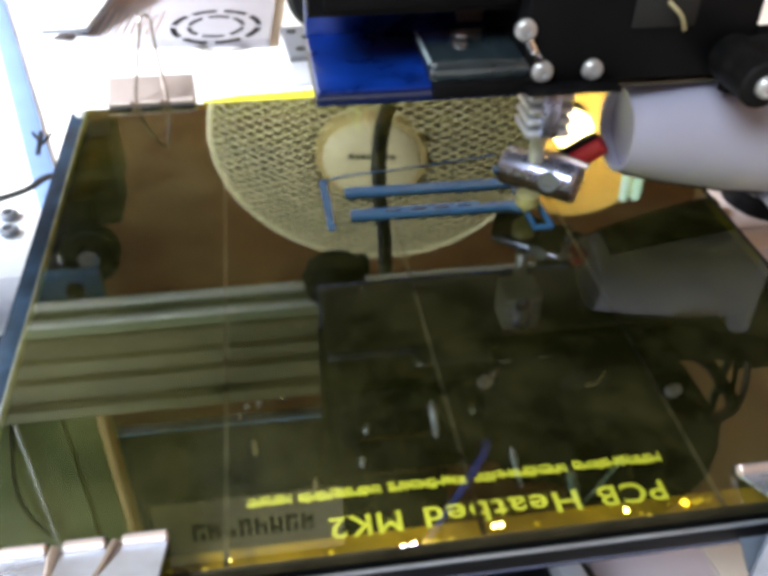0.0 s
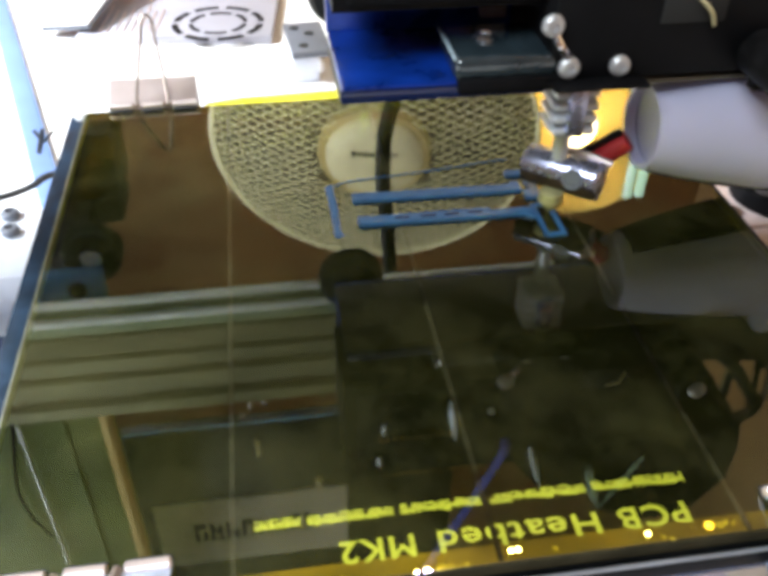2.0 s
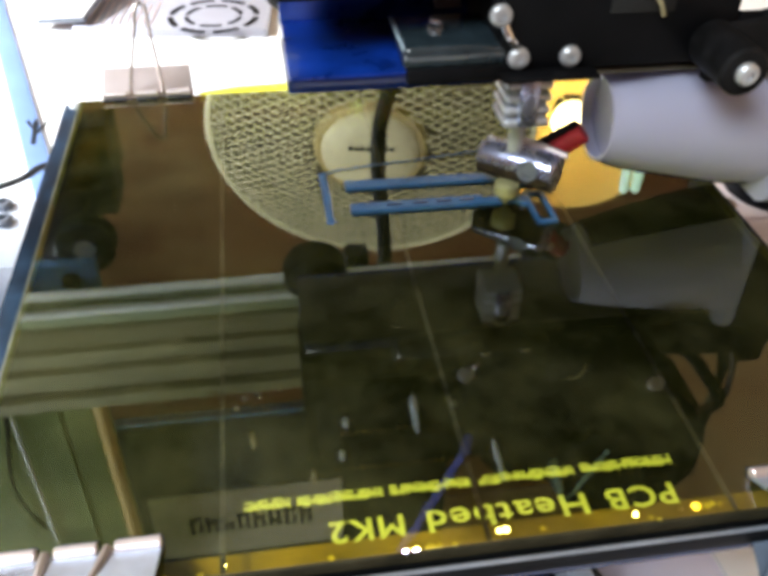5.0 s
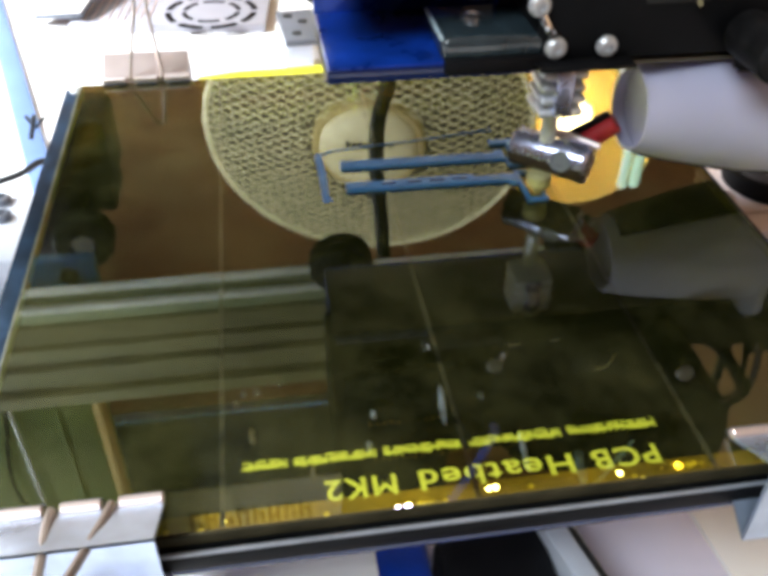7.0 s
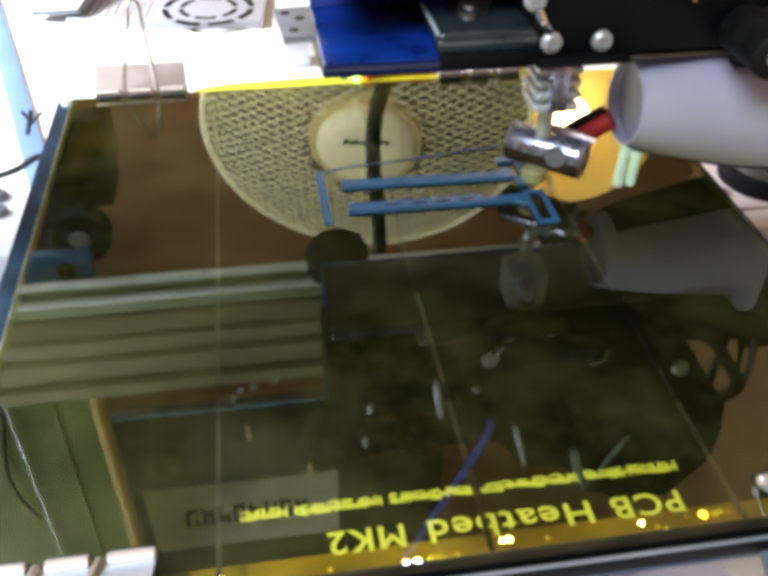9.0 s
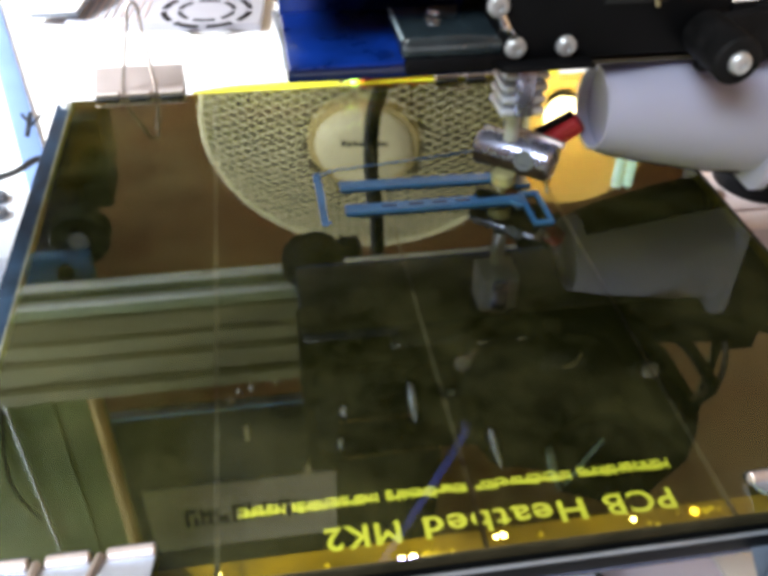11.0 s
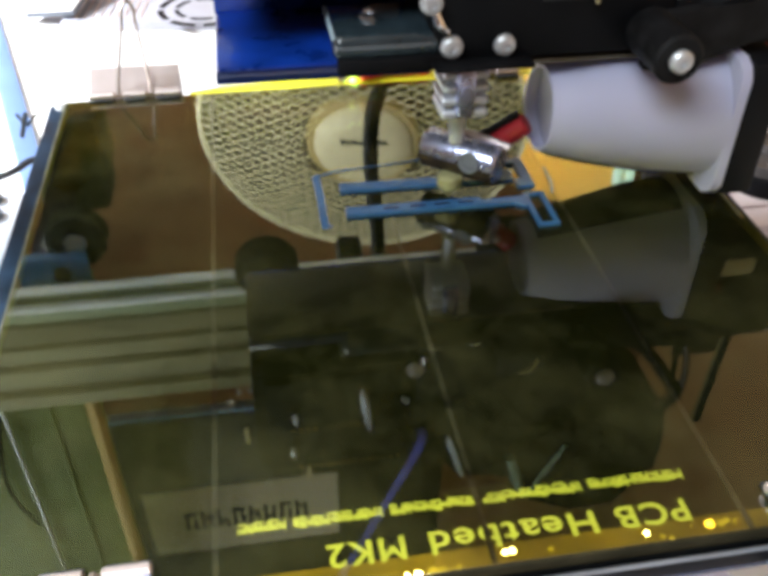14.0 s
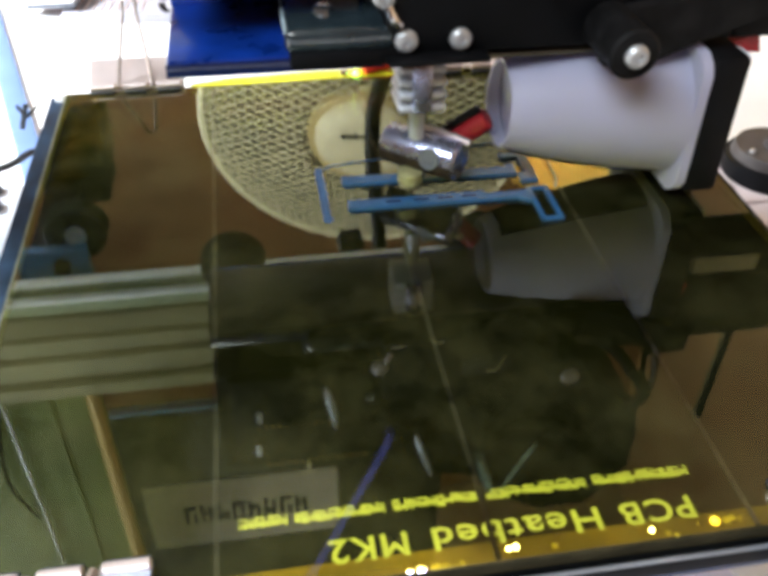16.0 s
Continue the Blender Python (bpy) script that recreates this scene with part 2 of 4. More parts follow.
M_BULB = glowing("bulb_glow", (1.0, 0.76, 0.38), 36.0)
# white and amber glows for the glints along the board's front edge
M_WHITE_GLINT = glowing("white_glint_glow", (0.40, 0.36, 1.0), 60.0)
M_AMBER_GLINT = glowing("amber_glint_glow", (1.0, 0.62, 0.20), 5.0)
M_TUBE = glowing("tube_glow", (0.55, 1.0, 0.80), 2.2)
M_LED_GREEN = glowing("green_indicator", (0.42, 1.0, 0.05), 5.0)
M_DUCT = translucent("milky_plastic", (0.62, 0.61, 0.78), 0.42)


# ---------------------------------------------------------------- mesh helpers
def box(bm, lo, hi, bevel=0.0, m=None, seg=2):
    """A box between two corners, with rounded edges."""
    c = [(a + b) / 2 for a, b in zip(lo, hi)]
    s = [abs(b - a) for a, b in zip(lo, hi)]
    one = bmesh.new()
    bmesh.ops.create_cube(one, size=1.0, matrix=Matrix.Translation(c) @ Matrix.Diagonal((*s, 1)))
    if bevel:
        bmesh.ops.bevel(one, geom=one.edges[:], offset=min(bevel, min(s) * 0.45), segments=seg, profile=0.5, affect="EDGES")
    return merge(bm, one, m)


def merge(bm, one, m=None):
    if m is not None:
        one.transform(m)
    tmp = bpy.data.meshes.new("tmp")
    one.to_mesh(tmp)
    one.free()
    bm.from_mesh(tmp)
    bpy.data.meshes.remove(tmp)
    return bm


def lathe(bm, profile, start, axis, n=28, closed=False):
    """Turns a profile of (radius, along) round an axis from start."""
    axis = Vector(axis).normalized()
    q = Vector((0, 0, 1)).rotation_difference(axis).to_matrix()
    rings = []
    for r, h in profile:
        ring = []
        for i in range(n):
            a = 2 * math.pi * i / n
            p = Vector(start) + q @ Vector((r * math.cos(a), r * math.sin(a), h))
            ring.append(bm.verts.new(p))
        rings.append(ring)
    pairs = list(zip(rings, rings[1:])) + ([(rings[-1], rings[0])] if closed else [])
    for a, b in pairs:
        for i in range(n):
            bm.faces.new((a[i], a[(i + 1) % n], b[(i + 1) % n], b[i]))
    if not closed:
        for ring, flip in ((rings[0], True), (rings[-1], False)):
            bm.faces.new(list(reversed(ring)) if flip else ring)
    return bm


def rod(bm, a, b, r, n=20, chamfer=0.0):
    a, b = Vector(a), Vector(b)
    h = (b - a).length
    c = min(chamfer, r * 0.5, h * 0.3)
    prof = [(r - c, 0), (r, c), (r, h - c), (r - c, h)] if c else [(r, 0), (r, h)]
    return lathe(bm, prof, a, b - a, n)


def smooth_path(points, steps=6):
    pts = [Vector(p) for p in points]
    out = []
    for i in range(len(pts) - 1):
        p0, p1, p2, p3 = pts[max(i - 1, 0)], pts[i], pts[i + 1], pts[min(i + 2, len(pts) - 1)]
        for k in range(steps):
            t = k / steps
            out.append(0.5 * ((2 * p1) + (p2 - p0) * t + (2 * p0 - 5 * p1 + 4 * p2 - p3) * t * t + (3 * p1 - p0 - 3 * p2 + p3) * t ** 3))
    out.append(pts[-1])
    return out


def tube(bm, points, r, n=8, smooth=True):
    pts = smooth_path(points) if smooth else [Vector(p) for p in points]
    side = None
    rings = []
    for i, p in enumerate(pts):
        d = (pts[min(i + 1, len(pts) - 1)] - pts[max(i - 1, 0)]).normalized()
        if side is None:
            side = d.orthogonal().normalized()
        side = (side - d * side.dot(d)).normalized()
        up = d.cross(side)
        rings.append([bm.verts.new(p + r * (math.cos(2 * math.pi * k / n) * side + math.sin(2 * math.pi * k / n) * up)) for k in range(n)])
    for a, b in zip(rings, rings[1:]):
        for i in range(n):
            bm.faces.new((a[i], a[(i + 1) % n], b[(i + 1) % n], b[i]))
    bm.faces.new(list(reversed(rings[0])))
    bm.faces.new(rings[-1])
    return bm


def extrude_outline(bm, outline, z0, z1, m=None):
    one = bmesh.new()
    a = [one.verts.new((x, y, z0)) for x, y in outline]
    b = [one.verts.new((x, y, z1)) for x, y in outline]
    one.faces.new(list(reversed(a)))
    one.faces.new(b)
    n = len(a)
    for i in range(n):
        one.faces.new((a[i], a[(i + 1) % n], b[(i + 1) % n], b[i]))
    bmesh.ops.recalc_face_normals(one, faces=one.faces[:])
    return merge(bm, one, m)


def mesh_of(name, bm, mat, soft=True):
    me = bpy.data.meshes.new(name)
    bmesh.ops.recalc_face_normals(bm, faces=bm.faces[:])
    bm.to_mesh(me)
    bm.free()
    me.materials.append(mat)
    if soft:
        for p in me.polygons:
            p.use_smooth = True
        me.set_sharp_from_angle(angle=radians(35))
    return me


def part(name, bm, mat, parent, label="", soft=True):
    ob = new(name, mesh_of(name, bm, mat, soft))
    ob.parent = parent
    return tagged(ob, label)


def thing(name, label, category, group="", kind="", at=(0, 0, 0)):
    ob = new(name)
    ob.location = at
    ob.empty_display_size = 0.01
    return tagged(ob, label, category, group, kind)


def solid(name, bm, mat, label, category, group="", kind="", soft=True):
    return tagged(new(name, mesh_of(name, bm, mat, soft)), label, category, group, kind)


# ---------------------------------------------------------------- room
TABLE_Z = -0.080


def build_room():
    for name, lo, hi, mat, lab in (
            ("floor", (-1.8, -2.0, -0.95), (1.8, 1.3, -0.87), M_FLOOR, "dark brown wooden floor of the room"),
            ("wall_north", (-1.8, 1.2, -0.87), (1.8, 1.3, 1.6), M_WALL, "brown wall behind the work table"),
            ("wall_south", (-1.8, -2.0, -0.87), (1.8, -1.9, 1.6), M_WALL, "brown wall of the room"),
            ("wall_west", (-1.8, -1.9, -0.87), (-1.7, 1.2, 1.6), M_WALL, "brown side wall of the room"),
            ("wall_east", (0.78, -1.9, -0.87), (0.88, 1.2, 1.6), M_WALL_LIT, "brown side wall, painted lighter in place of light on it"),
            ("ceiling", (-1.8, -2.0, 1.6), (1.8, 1.3, 1.7), M_CEIL, "light brown wooden ceiling")):
        solid(name, box(bmesh.new(), lo, hi), mat, lab, name.split("_")[0], kind="structure", soft=False)
    t = thing("work_table", "white laminate work table under the printer", "table")
    part("tabletop", box(bmesh.new(), (-0.75, -0.45, TABLE_Z - 0.03), (0.75, 1.1, TABLE_Z), 0.004), M_TABLE, t)
    for x in (-0.68, 0.68):
        for y in (-0.38, 1.03):
            part("leg", box(bmesh.new(), (x - 0.025, y - 0.025, -0.87), (x + 0.025, y + 0.025, TABLE_Z - 0.03), 0.003), M_ALU_WHITE, t)


def build_lamp():
    la = thing("reflector_lamp", "lit warm-white lamp with a wide golden reflector dish", "lamp")
    n = Vector((-0.28, -0.95, -0.12)).normalized()
    c = Vector((0.3304, 0.770, 0.3406))
    prof = [(0.020, -0.062), (0.055, -0.052), (0.088, -0.028), (0.106, 0.0), (0.108, 0.0), (0.090, -0.031), (0.056, -0.056), (0.020, -0.066)]
    part("dish", lathe(bmesh.new(), prof, c, n, 48, closed=True), M_CREAM, la, "golden reflector dish")
    part("socket", rod(bmesh.new(), c - n * 0.100, c - n * 0.058, 0.021, 24, 0.003), M_BLACK, la)
    bm = lathe(bmesh.new(), [(0.010, -0.058), (0.012, -0.045), (0.022, -0.030), (0.026, -0.016), (0.022, -0.003), (0.012, 0.006), (0.001, 0.009)], c, n, 28)
    part("bulb", bm, M_BULB, la, "glowing warm bulb")
    part("pole", tube(bmesh.new(), [c - n * 0.09, (0.375, 0.90, 0.30), (0.375, 0.90, 0.10), (0.375, 0.90, TABLE_Z + 0.01)], 0.008, 12), M_BLACK, la)
    part("foot", lathe(bmesh.new(), [(0.08, 0), (0.08, 0.012), (0.07, 0.018), (0.01, 0.02)], (0.375, 0.90, TABLE_Z), (0, 0, 1), 32), M_BLACK, la)
    # two pale glowing tubes in front of it
    tb = thing("tube_light", "pair of small pale green light tubes", "light")
    part("holder", box(bmesh.new(), (0.3325, 0.612, TABLE_Z), (0.3355, 0.618, 0.335), 0.002), M_DARK_PANEL, tb)
    for x in (0.3275, 0.3405):
        part("tube", rod(bmesh.new(), (x, 0.606, 0.258), (x, 0.606, 0.330), 0.0050, 14, 0.001), M_TUBE, tb, "pale green glowing tube")


# ---------------------------------------------------------------- bed
BED_RIDERS = []


def ride(ob):
    BED_RIDERS.append((ob, ob.matrix_basis.copy()))
    return ob


def text_mesh(body, width, height, mat, name, parent):
    cu = bpy.data.curves.new(name, "FONT")
    cu.body = body
    cu.extrude = 0.0
    cu.offset = 0.020
    cu.space_character = 1.12
    tmp = new("tmp_text", cu)
    me = bpy.data.meshes.new_from_object(tmp.evaluated_get(bpy.context.evaluated_depsgraph_get()))
    bpy.data.objects.remove(tmp)
    co = np.array([v.co for v in me.vertices])
    lo, hi = co.min(0), co.max(0)
    for v in me.vertices:
        v.co = ((v.co.x - lo[0]) / (hi[0] - lo[0]) * width, (v.co.y - lo[1]) / (hi[1] - lo[1]) * height, 0)
    me.materials.append(mat)
    ob = new(name, me)
    ob.parent = parent
    return ob


def build_bed():
    bed = thing("heated_bed", "printer bed of amber-taped glass on a dark heater board", "printer bed")
    # heater board
    pcb = part("heater_board", box(bmesh.new(), (-0.1066, -0.0014, -0.0048), (0.1045, 0.2045, -0.0032), 0.0004), M_PCB, bed, "dark heater circuit board under the glass")
    for word, x0, x1, y0 in (("PCB", 0.0414, 0.0267, 0.0108), ("Heatbed", 0.0226, -0.0103, 0.0108), ("MK2", -0.0150, -0.0298, 0.0108)):
        w = text_mesh(word, x0 - x1, 0.0052, M_SILK, "printed_word", pcb)
        w.matrix_basis = pose(x0, y0, -0.00308, 0, 0, 180)
        tagged(w, "bold printed word in light ink on the board")
    x = 0.0440
    k = 0
    bm = bmesh.new()
    while x > -0.0455:
        w = random.uniform(0.0011, 0.0019)
        h = random.uniform(0.0021, 0.0028)
        y = 0.0168 + random.uniform(-0.0002, 0.0002)
        if k % 13 != 12:
            box(bm, (x - 0.0004, y - h / 2, -0.00312), (x, y + h / 2, -0.00305))
            box(bm, (x - w, y - h * random.uniform(0.25, 0.5), -0.00312), (x - 0.0004, y + h * 0.06, -0.00306))
            if k % 3:
                box(bm, (x - w, y - h * 0.25, -0.00312), (x - w + 0.0006, y + h * random.uniform(0.3, 0.5), -0.00307))
            if k % 2:
                box(bm, (x - w, y + h * 0.28, -0.00312), (x - 0.0004, y + h * 0.48, -0.00306))
        x -= w + 0.0001
        k += 1
    part("small_print", bm, M_SILK, pcb, "row of small unreadable light print", soft=False)
    # small dots, most of them glowing, stand in for reflected glints
    for px, py, r, mat in ((-0.0137, 0.0021, 0.0007, M_WHITE_GLINT), (-0.0158, 0.0021, 0.0005, M_WHITE_GLINT), (0.0032, 0.0042, 0.0005, M_WHITE_GLINT), (0.0046, 0.0043, 0.0006, M_WHITE_GLINT), (0.0441, 0.0042, 0.0009, M_AMBER_GLINT),
                           (0.0312, 0.0041, 0.0005, M_WHITE_GLINT), (0.0408, 0.0042, 0.0007, M_AMBER_STRIP), (-0.0501, 0.0039, 0.0005, M_WHITE_GLINT)):
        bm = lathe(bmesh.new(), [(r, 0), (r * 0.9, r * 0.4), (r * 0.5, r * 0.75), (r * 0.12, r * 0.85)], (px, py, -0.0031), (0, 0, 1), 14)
        part("glint_dot" if mat in (M_SOLDER, M_AMBER_STRIP) else "glow_dot", bm, mat, pcb)
    # warm reflection along the front edge, painted as an amber strip with orange patches
    part("amber_strip", box(bmesh.new(), (-0.098, 0.0004, -0.0032), (0.098, 0.0062, -0.00312)), M_AMBER_STRIP, pcb, "amber strip painting a warm reflection along the board's edge")
    for px, py, r in ((-0.0108, 0.0022, 0.0011), (-0.0090, 0.0024, 0.0009), (-0.0074, 0.0020, 0.0007), (-0.0060, 0.0026, 0.0006), (0.0464, 0.0042, 0.0009), (0.0478, 0.0046, 0.0007), (0.0496, 0.0040, 0.0008),
                      (-0.0545, 0.0024, 0.0007), (-0.0610, 0.0030, 0.0006), (0.0340, 0.0030, 0.0006), (0.0356, 0.0024, 0.0005), (0.0120, 0.0036, 0.0006), (-0.0300, 0.0028, 0.0006), (-0.0750, 0.0034, 0.0009)):
        bm = lathe(bmesh.new(), [(r, 0), (r * 0.9, r * 0.08), (r * 0.5, r * 0.12), (r * 0.1, r * 0.13)], (px, py, -0.00312), (0, 0, 1), 14)
        part("amber_patch", bm, M_AMBER_PATCH, pcb, "orange patch painting a warm reflection")
    # glass and film
    glass = part("glass_plate", box(bmesh.new(), (-0.0998, 0.0002, -0.0030), (0.0998, 0.1998, -0.0002), 0.0003), M_GLASS, bed, "clear glass plate")
    glass.visible_shadow = False
    for name, lo, hi in (("glass_edge", (-0.1006, 0.0, -0.003), (-0.0998, 0.2, -0.0001)), ("glass_edge", (0.0998, 0.0, -0.003), (0.1006, 0.2, -0.0001)),
                         ("glass_edge", (-0.0998, -0.0006, -0.003), (0.0998, 0.0002, -0.0001)), ("glass_edge", (-0.0998, 0.1998, -0.003), (-0.0560, 0.2006, -0.0003)), ("glass_edge", (-0.0558, 0.1998, -0.003), (0.0998, 0.2006, -0.0003))):
        # only the left edge is pale: its glint is painted in
        part(name, box(bmesh.new(), lo, hi, 0.0002), M_EDGE_GLINT if lo[0] < -0.1 else M_GLASS_EDGE, glass)
    # light shining through the overhanging film is put into its bright yellow
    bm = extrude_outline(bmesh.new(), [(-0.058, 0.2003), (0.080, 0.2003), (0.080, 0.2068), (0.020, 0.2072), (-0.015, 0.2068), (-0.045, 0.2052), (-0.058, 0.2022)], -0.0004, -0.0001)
    part("film_overhang", bm, M_REAR_GLOW, bed, "film overhang behind the glass, its glow painted bright yellow")
    for i in range(4):
        bm = bmesh.new()
        x0 = -0.0998 + 0.05 * i
        vs = [bm.verts.new(p) for p in ((x0, 0.0002, 0), (x0 + 0.0496, 0.0002, 0), (x0 + 0.0496, 0.1998, 0), (x0, 0.1998, 0))]
        bm.faces.new(vs)
        f = part("film_strip", bm, M_KAPTON, bed, "amber heat-resistant film strip", soft=False)
        f.visible_shadow = False
    for i in range(3):
        x0 = -0.05 + 0.05 * i
        part("film_seam", box(bmesh.new(), (x0 - 0.00055, 0.0003, -0.0001), (x0 + 0.00055, 0.1997, 0.00008)), M_SEAM, bed)
    part("border_strip", box(bmesh.new(), (-0.1065, -0.0012, -0.0032), (-0.1008, 0.2040, -0.0030), 0.0001), M_BORDER, bed, "dusty blue-grey bare border of the board")
    part("board_edge", box(bmesh.new(), (-0.1055, -0.0021, -0.0047), (0.1040, -0.0015, -0.0036), 0.0002), M_BEVEL, bed, "grey front edge of the board")
    part("glow_dot", lathe(bmesh.new(), [(0.0014, 0), (0.0014, 0.0008), (0.0009, 0.0014), (0.0002, 0.0016)], (0.0008, 0.2022, -0.0001), (0, 0, 1), 16), M_LED_GREEN, bed, "small glowing green indicator")
    # polished dot standing in for a white glint
    part("glint_dot", lathe(bmesh.new(), [(0.0018, 0), (0.0016, 0.0006), (0.0004, 0.0010)], (-0.0032, 0.2040, -0.0001), (0, 0, 1), 14), M_SOLDER, bed)
    part("bed_wire", tube(bmesh.new(), [(0.0040, 0.2030, 0.0012), (0.0100, 0.2052, 0.0016), (0.0180, 0.2060, 0.0020), (0.0290, 0.2050, 0.0018)], 0.0017, 10), M_RED_WIRE, bed, "red insulated wire behind the glass")
    # carriage plate under the board
    part("carrier_plate", box(bmesh.new(), (-0.1064, -0.0004, -0.0138), (0.1050, 0.2050, -0.0115), 0.001), M_DEEPBLUE, bed, "deep blue carrier plate")
    part("insulation", box(bmesh.new(), (-0.1040, -0.0008, -0.0114), (0.1030, 0.2035, -0.0049), 0.0008), M_BLACK, bed)
    for x in (-0.1025, 0.1015):
        for y in (0.0012, 0.2015):
            bm = lathe(bmesh.new(), [(0.0022, 0), (0.0024, 0.0008), (0.0018, 0.0016), (0.0006, 0.0019)], (x, y, -0.0032), (0, 0, 1), 14)
            part("corner_screw", bm, M_STEEL, bed)
    ride(bed)


def build_clip(x, y, turn, label, lean, w=0.031, wire=0.0010, sides=((0.0016, 1), (-0.0066, -1)), tall=1.0, coat=None):
    """A binder clip that grips the glass edge: jaws at the origin, spine towards -y."""
    c = thing("binder_clip", label, "clip", "clips round the bed", at=(x, y, 0))
    c.rotation_mode = "QUATERNION"
    c.rotation_quaternion = Euler((0, 0, radians(turn))).to_quaternion()
    h = w / 2
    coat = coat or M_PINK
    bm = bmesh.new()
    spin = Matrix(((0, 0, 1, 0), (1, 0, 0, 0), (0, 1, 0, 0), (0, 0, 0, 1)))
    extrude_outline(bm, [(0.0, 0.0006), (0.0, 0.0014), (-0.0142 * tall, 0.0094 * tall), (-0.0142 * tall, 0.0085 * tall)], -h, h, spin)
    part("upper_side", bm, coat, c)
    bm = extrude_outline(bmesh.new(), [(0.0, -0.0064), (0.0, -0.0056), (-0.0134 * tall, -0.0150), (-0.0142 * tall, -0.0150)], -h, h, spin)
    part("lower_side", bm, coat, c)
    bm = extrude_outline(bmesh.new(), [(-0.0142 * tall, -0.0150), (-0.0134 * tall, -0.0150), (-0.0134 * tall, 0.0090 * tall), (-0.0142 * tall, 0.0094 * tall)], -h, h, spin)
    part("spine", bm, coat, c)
    for z in (0.0016, -0.0066):
        bm = bmesh.new()
        for a, b in ((-h, -h * 0.45), (-h * 0.25, h * 0.25), (h * 0.45, h)):
            rod(bm, (a, 0.0004, z), (b, 0.0004, z), 0.0014, 12, 0.0003)
        part("jaw_roll", bm, M_PINK, c)
    # black strips paint the shade under the jaw rolls
    for a, b in ((-h, -h * 0.45), (-h * 0.25, h * 0.25), (h * 0.45, h)):
        part("jaw_shade", box(bmesh.new(), (a + 0.0002, 0.0010, 0.0001), (b - 0.0002, 0.0030, 0.0010), 0.0003), M_RUBBER, c, "dark strip painting the shade under the jaw")
    for z, s in sides:
        a = radians(lean) * s
        def at(px, d):
            return (px, -d * math.cos(a) + 0.0004, z + d * math.sin(a))
        bm = tube(bmesh.new(), [at(-h * 0.36, 0), at(-h * 0.33, 0.006), at(-h * 0.16, 0.024), at(-h * 0.12, 0.030), at(0, 0.0325), at(h * 0.12, 0.030), at(h * 0.16, 0.024), at(h * 0.33, 0.006), at(h * 0.36, 0)], wire)
        part("wire_handle", bm, M_WIRE, c, "dull steel wire handle")
    bpy.context.view_layer.update()
    ride(c)
    return c


def build_prints():
    # two flat bars with slots, the left skirt line and the small hooked ends
    p = thing("printed_bar", "freshly printed blue plastic bar lying on the amber film", "printed part", "blue prints")
    bm = extrude_outline(bmesh.new(), [(-0.0128, 0.1275), (0.0395, 0.1268), (0.0395, 0.1322), (0.0370, 0.1320), (0.0368, 0.1304), (-0.0128, 0.1314)], 0.00005, 0.0010)
    part("bar", bm, M_PRINT, p)
    bm = extrude_outline(bmesh.new(), [(0.0398, 0.1225), (0.0448, 0.1225), (0.0448, 0.1385), (0.0370, 0.1385), (0.0370, 0.1360), (0.0420, 0.1360), (0.0420, 0.1268), (0.0398, 0.1268)], 0.00005, 0.0010)
    part("hook", bm, M_PRINT, p)
    ride(p)
    q = thing("printed_bar", "freshly printed blue plastic bar with a square eye at its end", "printed part", "blue prints")
    bm = extrude_outline(bmesh.new(), [(-0.0125, 0.1144), (0.0365, 0.1140), (0.0390, 0.1122), (0.0402, 0.1122), (0.0402, 0.1172), (0.0275, 0.1166), (0.0265, 0.1182), (-0.0125, 0.1182)], 0.00005, 0.0011)
    part("bar", bm, M_PRINT, q)
    for lo, hi in (((0.0398, 0.1020), (0.0412, 0.1190)), ((0.0448, 0.1030), (0.0462, 0.1190)), ((0.0398, 0.1176), (0.0462, 0.1190)), ((0.0398, 0.1020), (0.0462, 0.1034))):
        part("eye_side", box(bmesh.new(), (*lo, 0.00005), (*hi, 0.0011), 0.0003), M_PRINT, q)
    for x in (-0.002, 0.006, 0.013, 0.020):
        part("slot", box(bmesh.new(), (x, 0.1158, 0.0008), (x + 0.0045, 0.1170, 0.00116), 0.0002), M_DEEPBLUE, q)
    ride(q)
    s = thing("skirt_line", "thin blue plastic outline drawn round the prints", "printed part", "blue prints")
    bm = tube(bmesh.new(), [(0.040, 0.1470, 0.0003), (0.015, 0.1432, 0.0003), (-0.010, 0.1402, 0.0003), (-0.0165, 0.1385, 0.0003), (-0.0192, 0.1350, 0.0003), (-0.0190, 0.1250, 0.0003), (-0.0192, 0.1150, 0.0003), (-0.0175, 0.1105, 0.0003)], 0.00016, 6)
    part("thread", bm, M_PRINT, s)
    bm = extrude_outline(bmesh.new(), [(-0.0200, 0.1105), (-0.0184, 0.1100), (-0.0180, 0.1250), (-0.0184, 0.1385), (-0.0202, 0.1375), (-0.0200, 0.1250)], 0.00005, 0.0004)
    part("brim", bm, M_PRINT, s)
    bm = tube(bmesh.new(), [(0.0490, 0.1190, 0.0003), (0.0505, 0.1240, 0.0003), (0.0510, 0.1330, 0.0003)], 0.0003, 6)
    part("thread", bm, M_PRINT, s)
    ride(s)


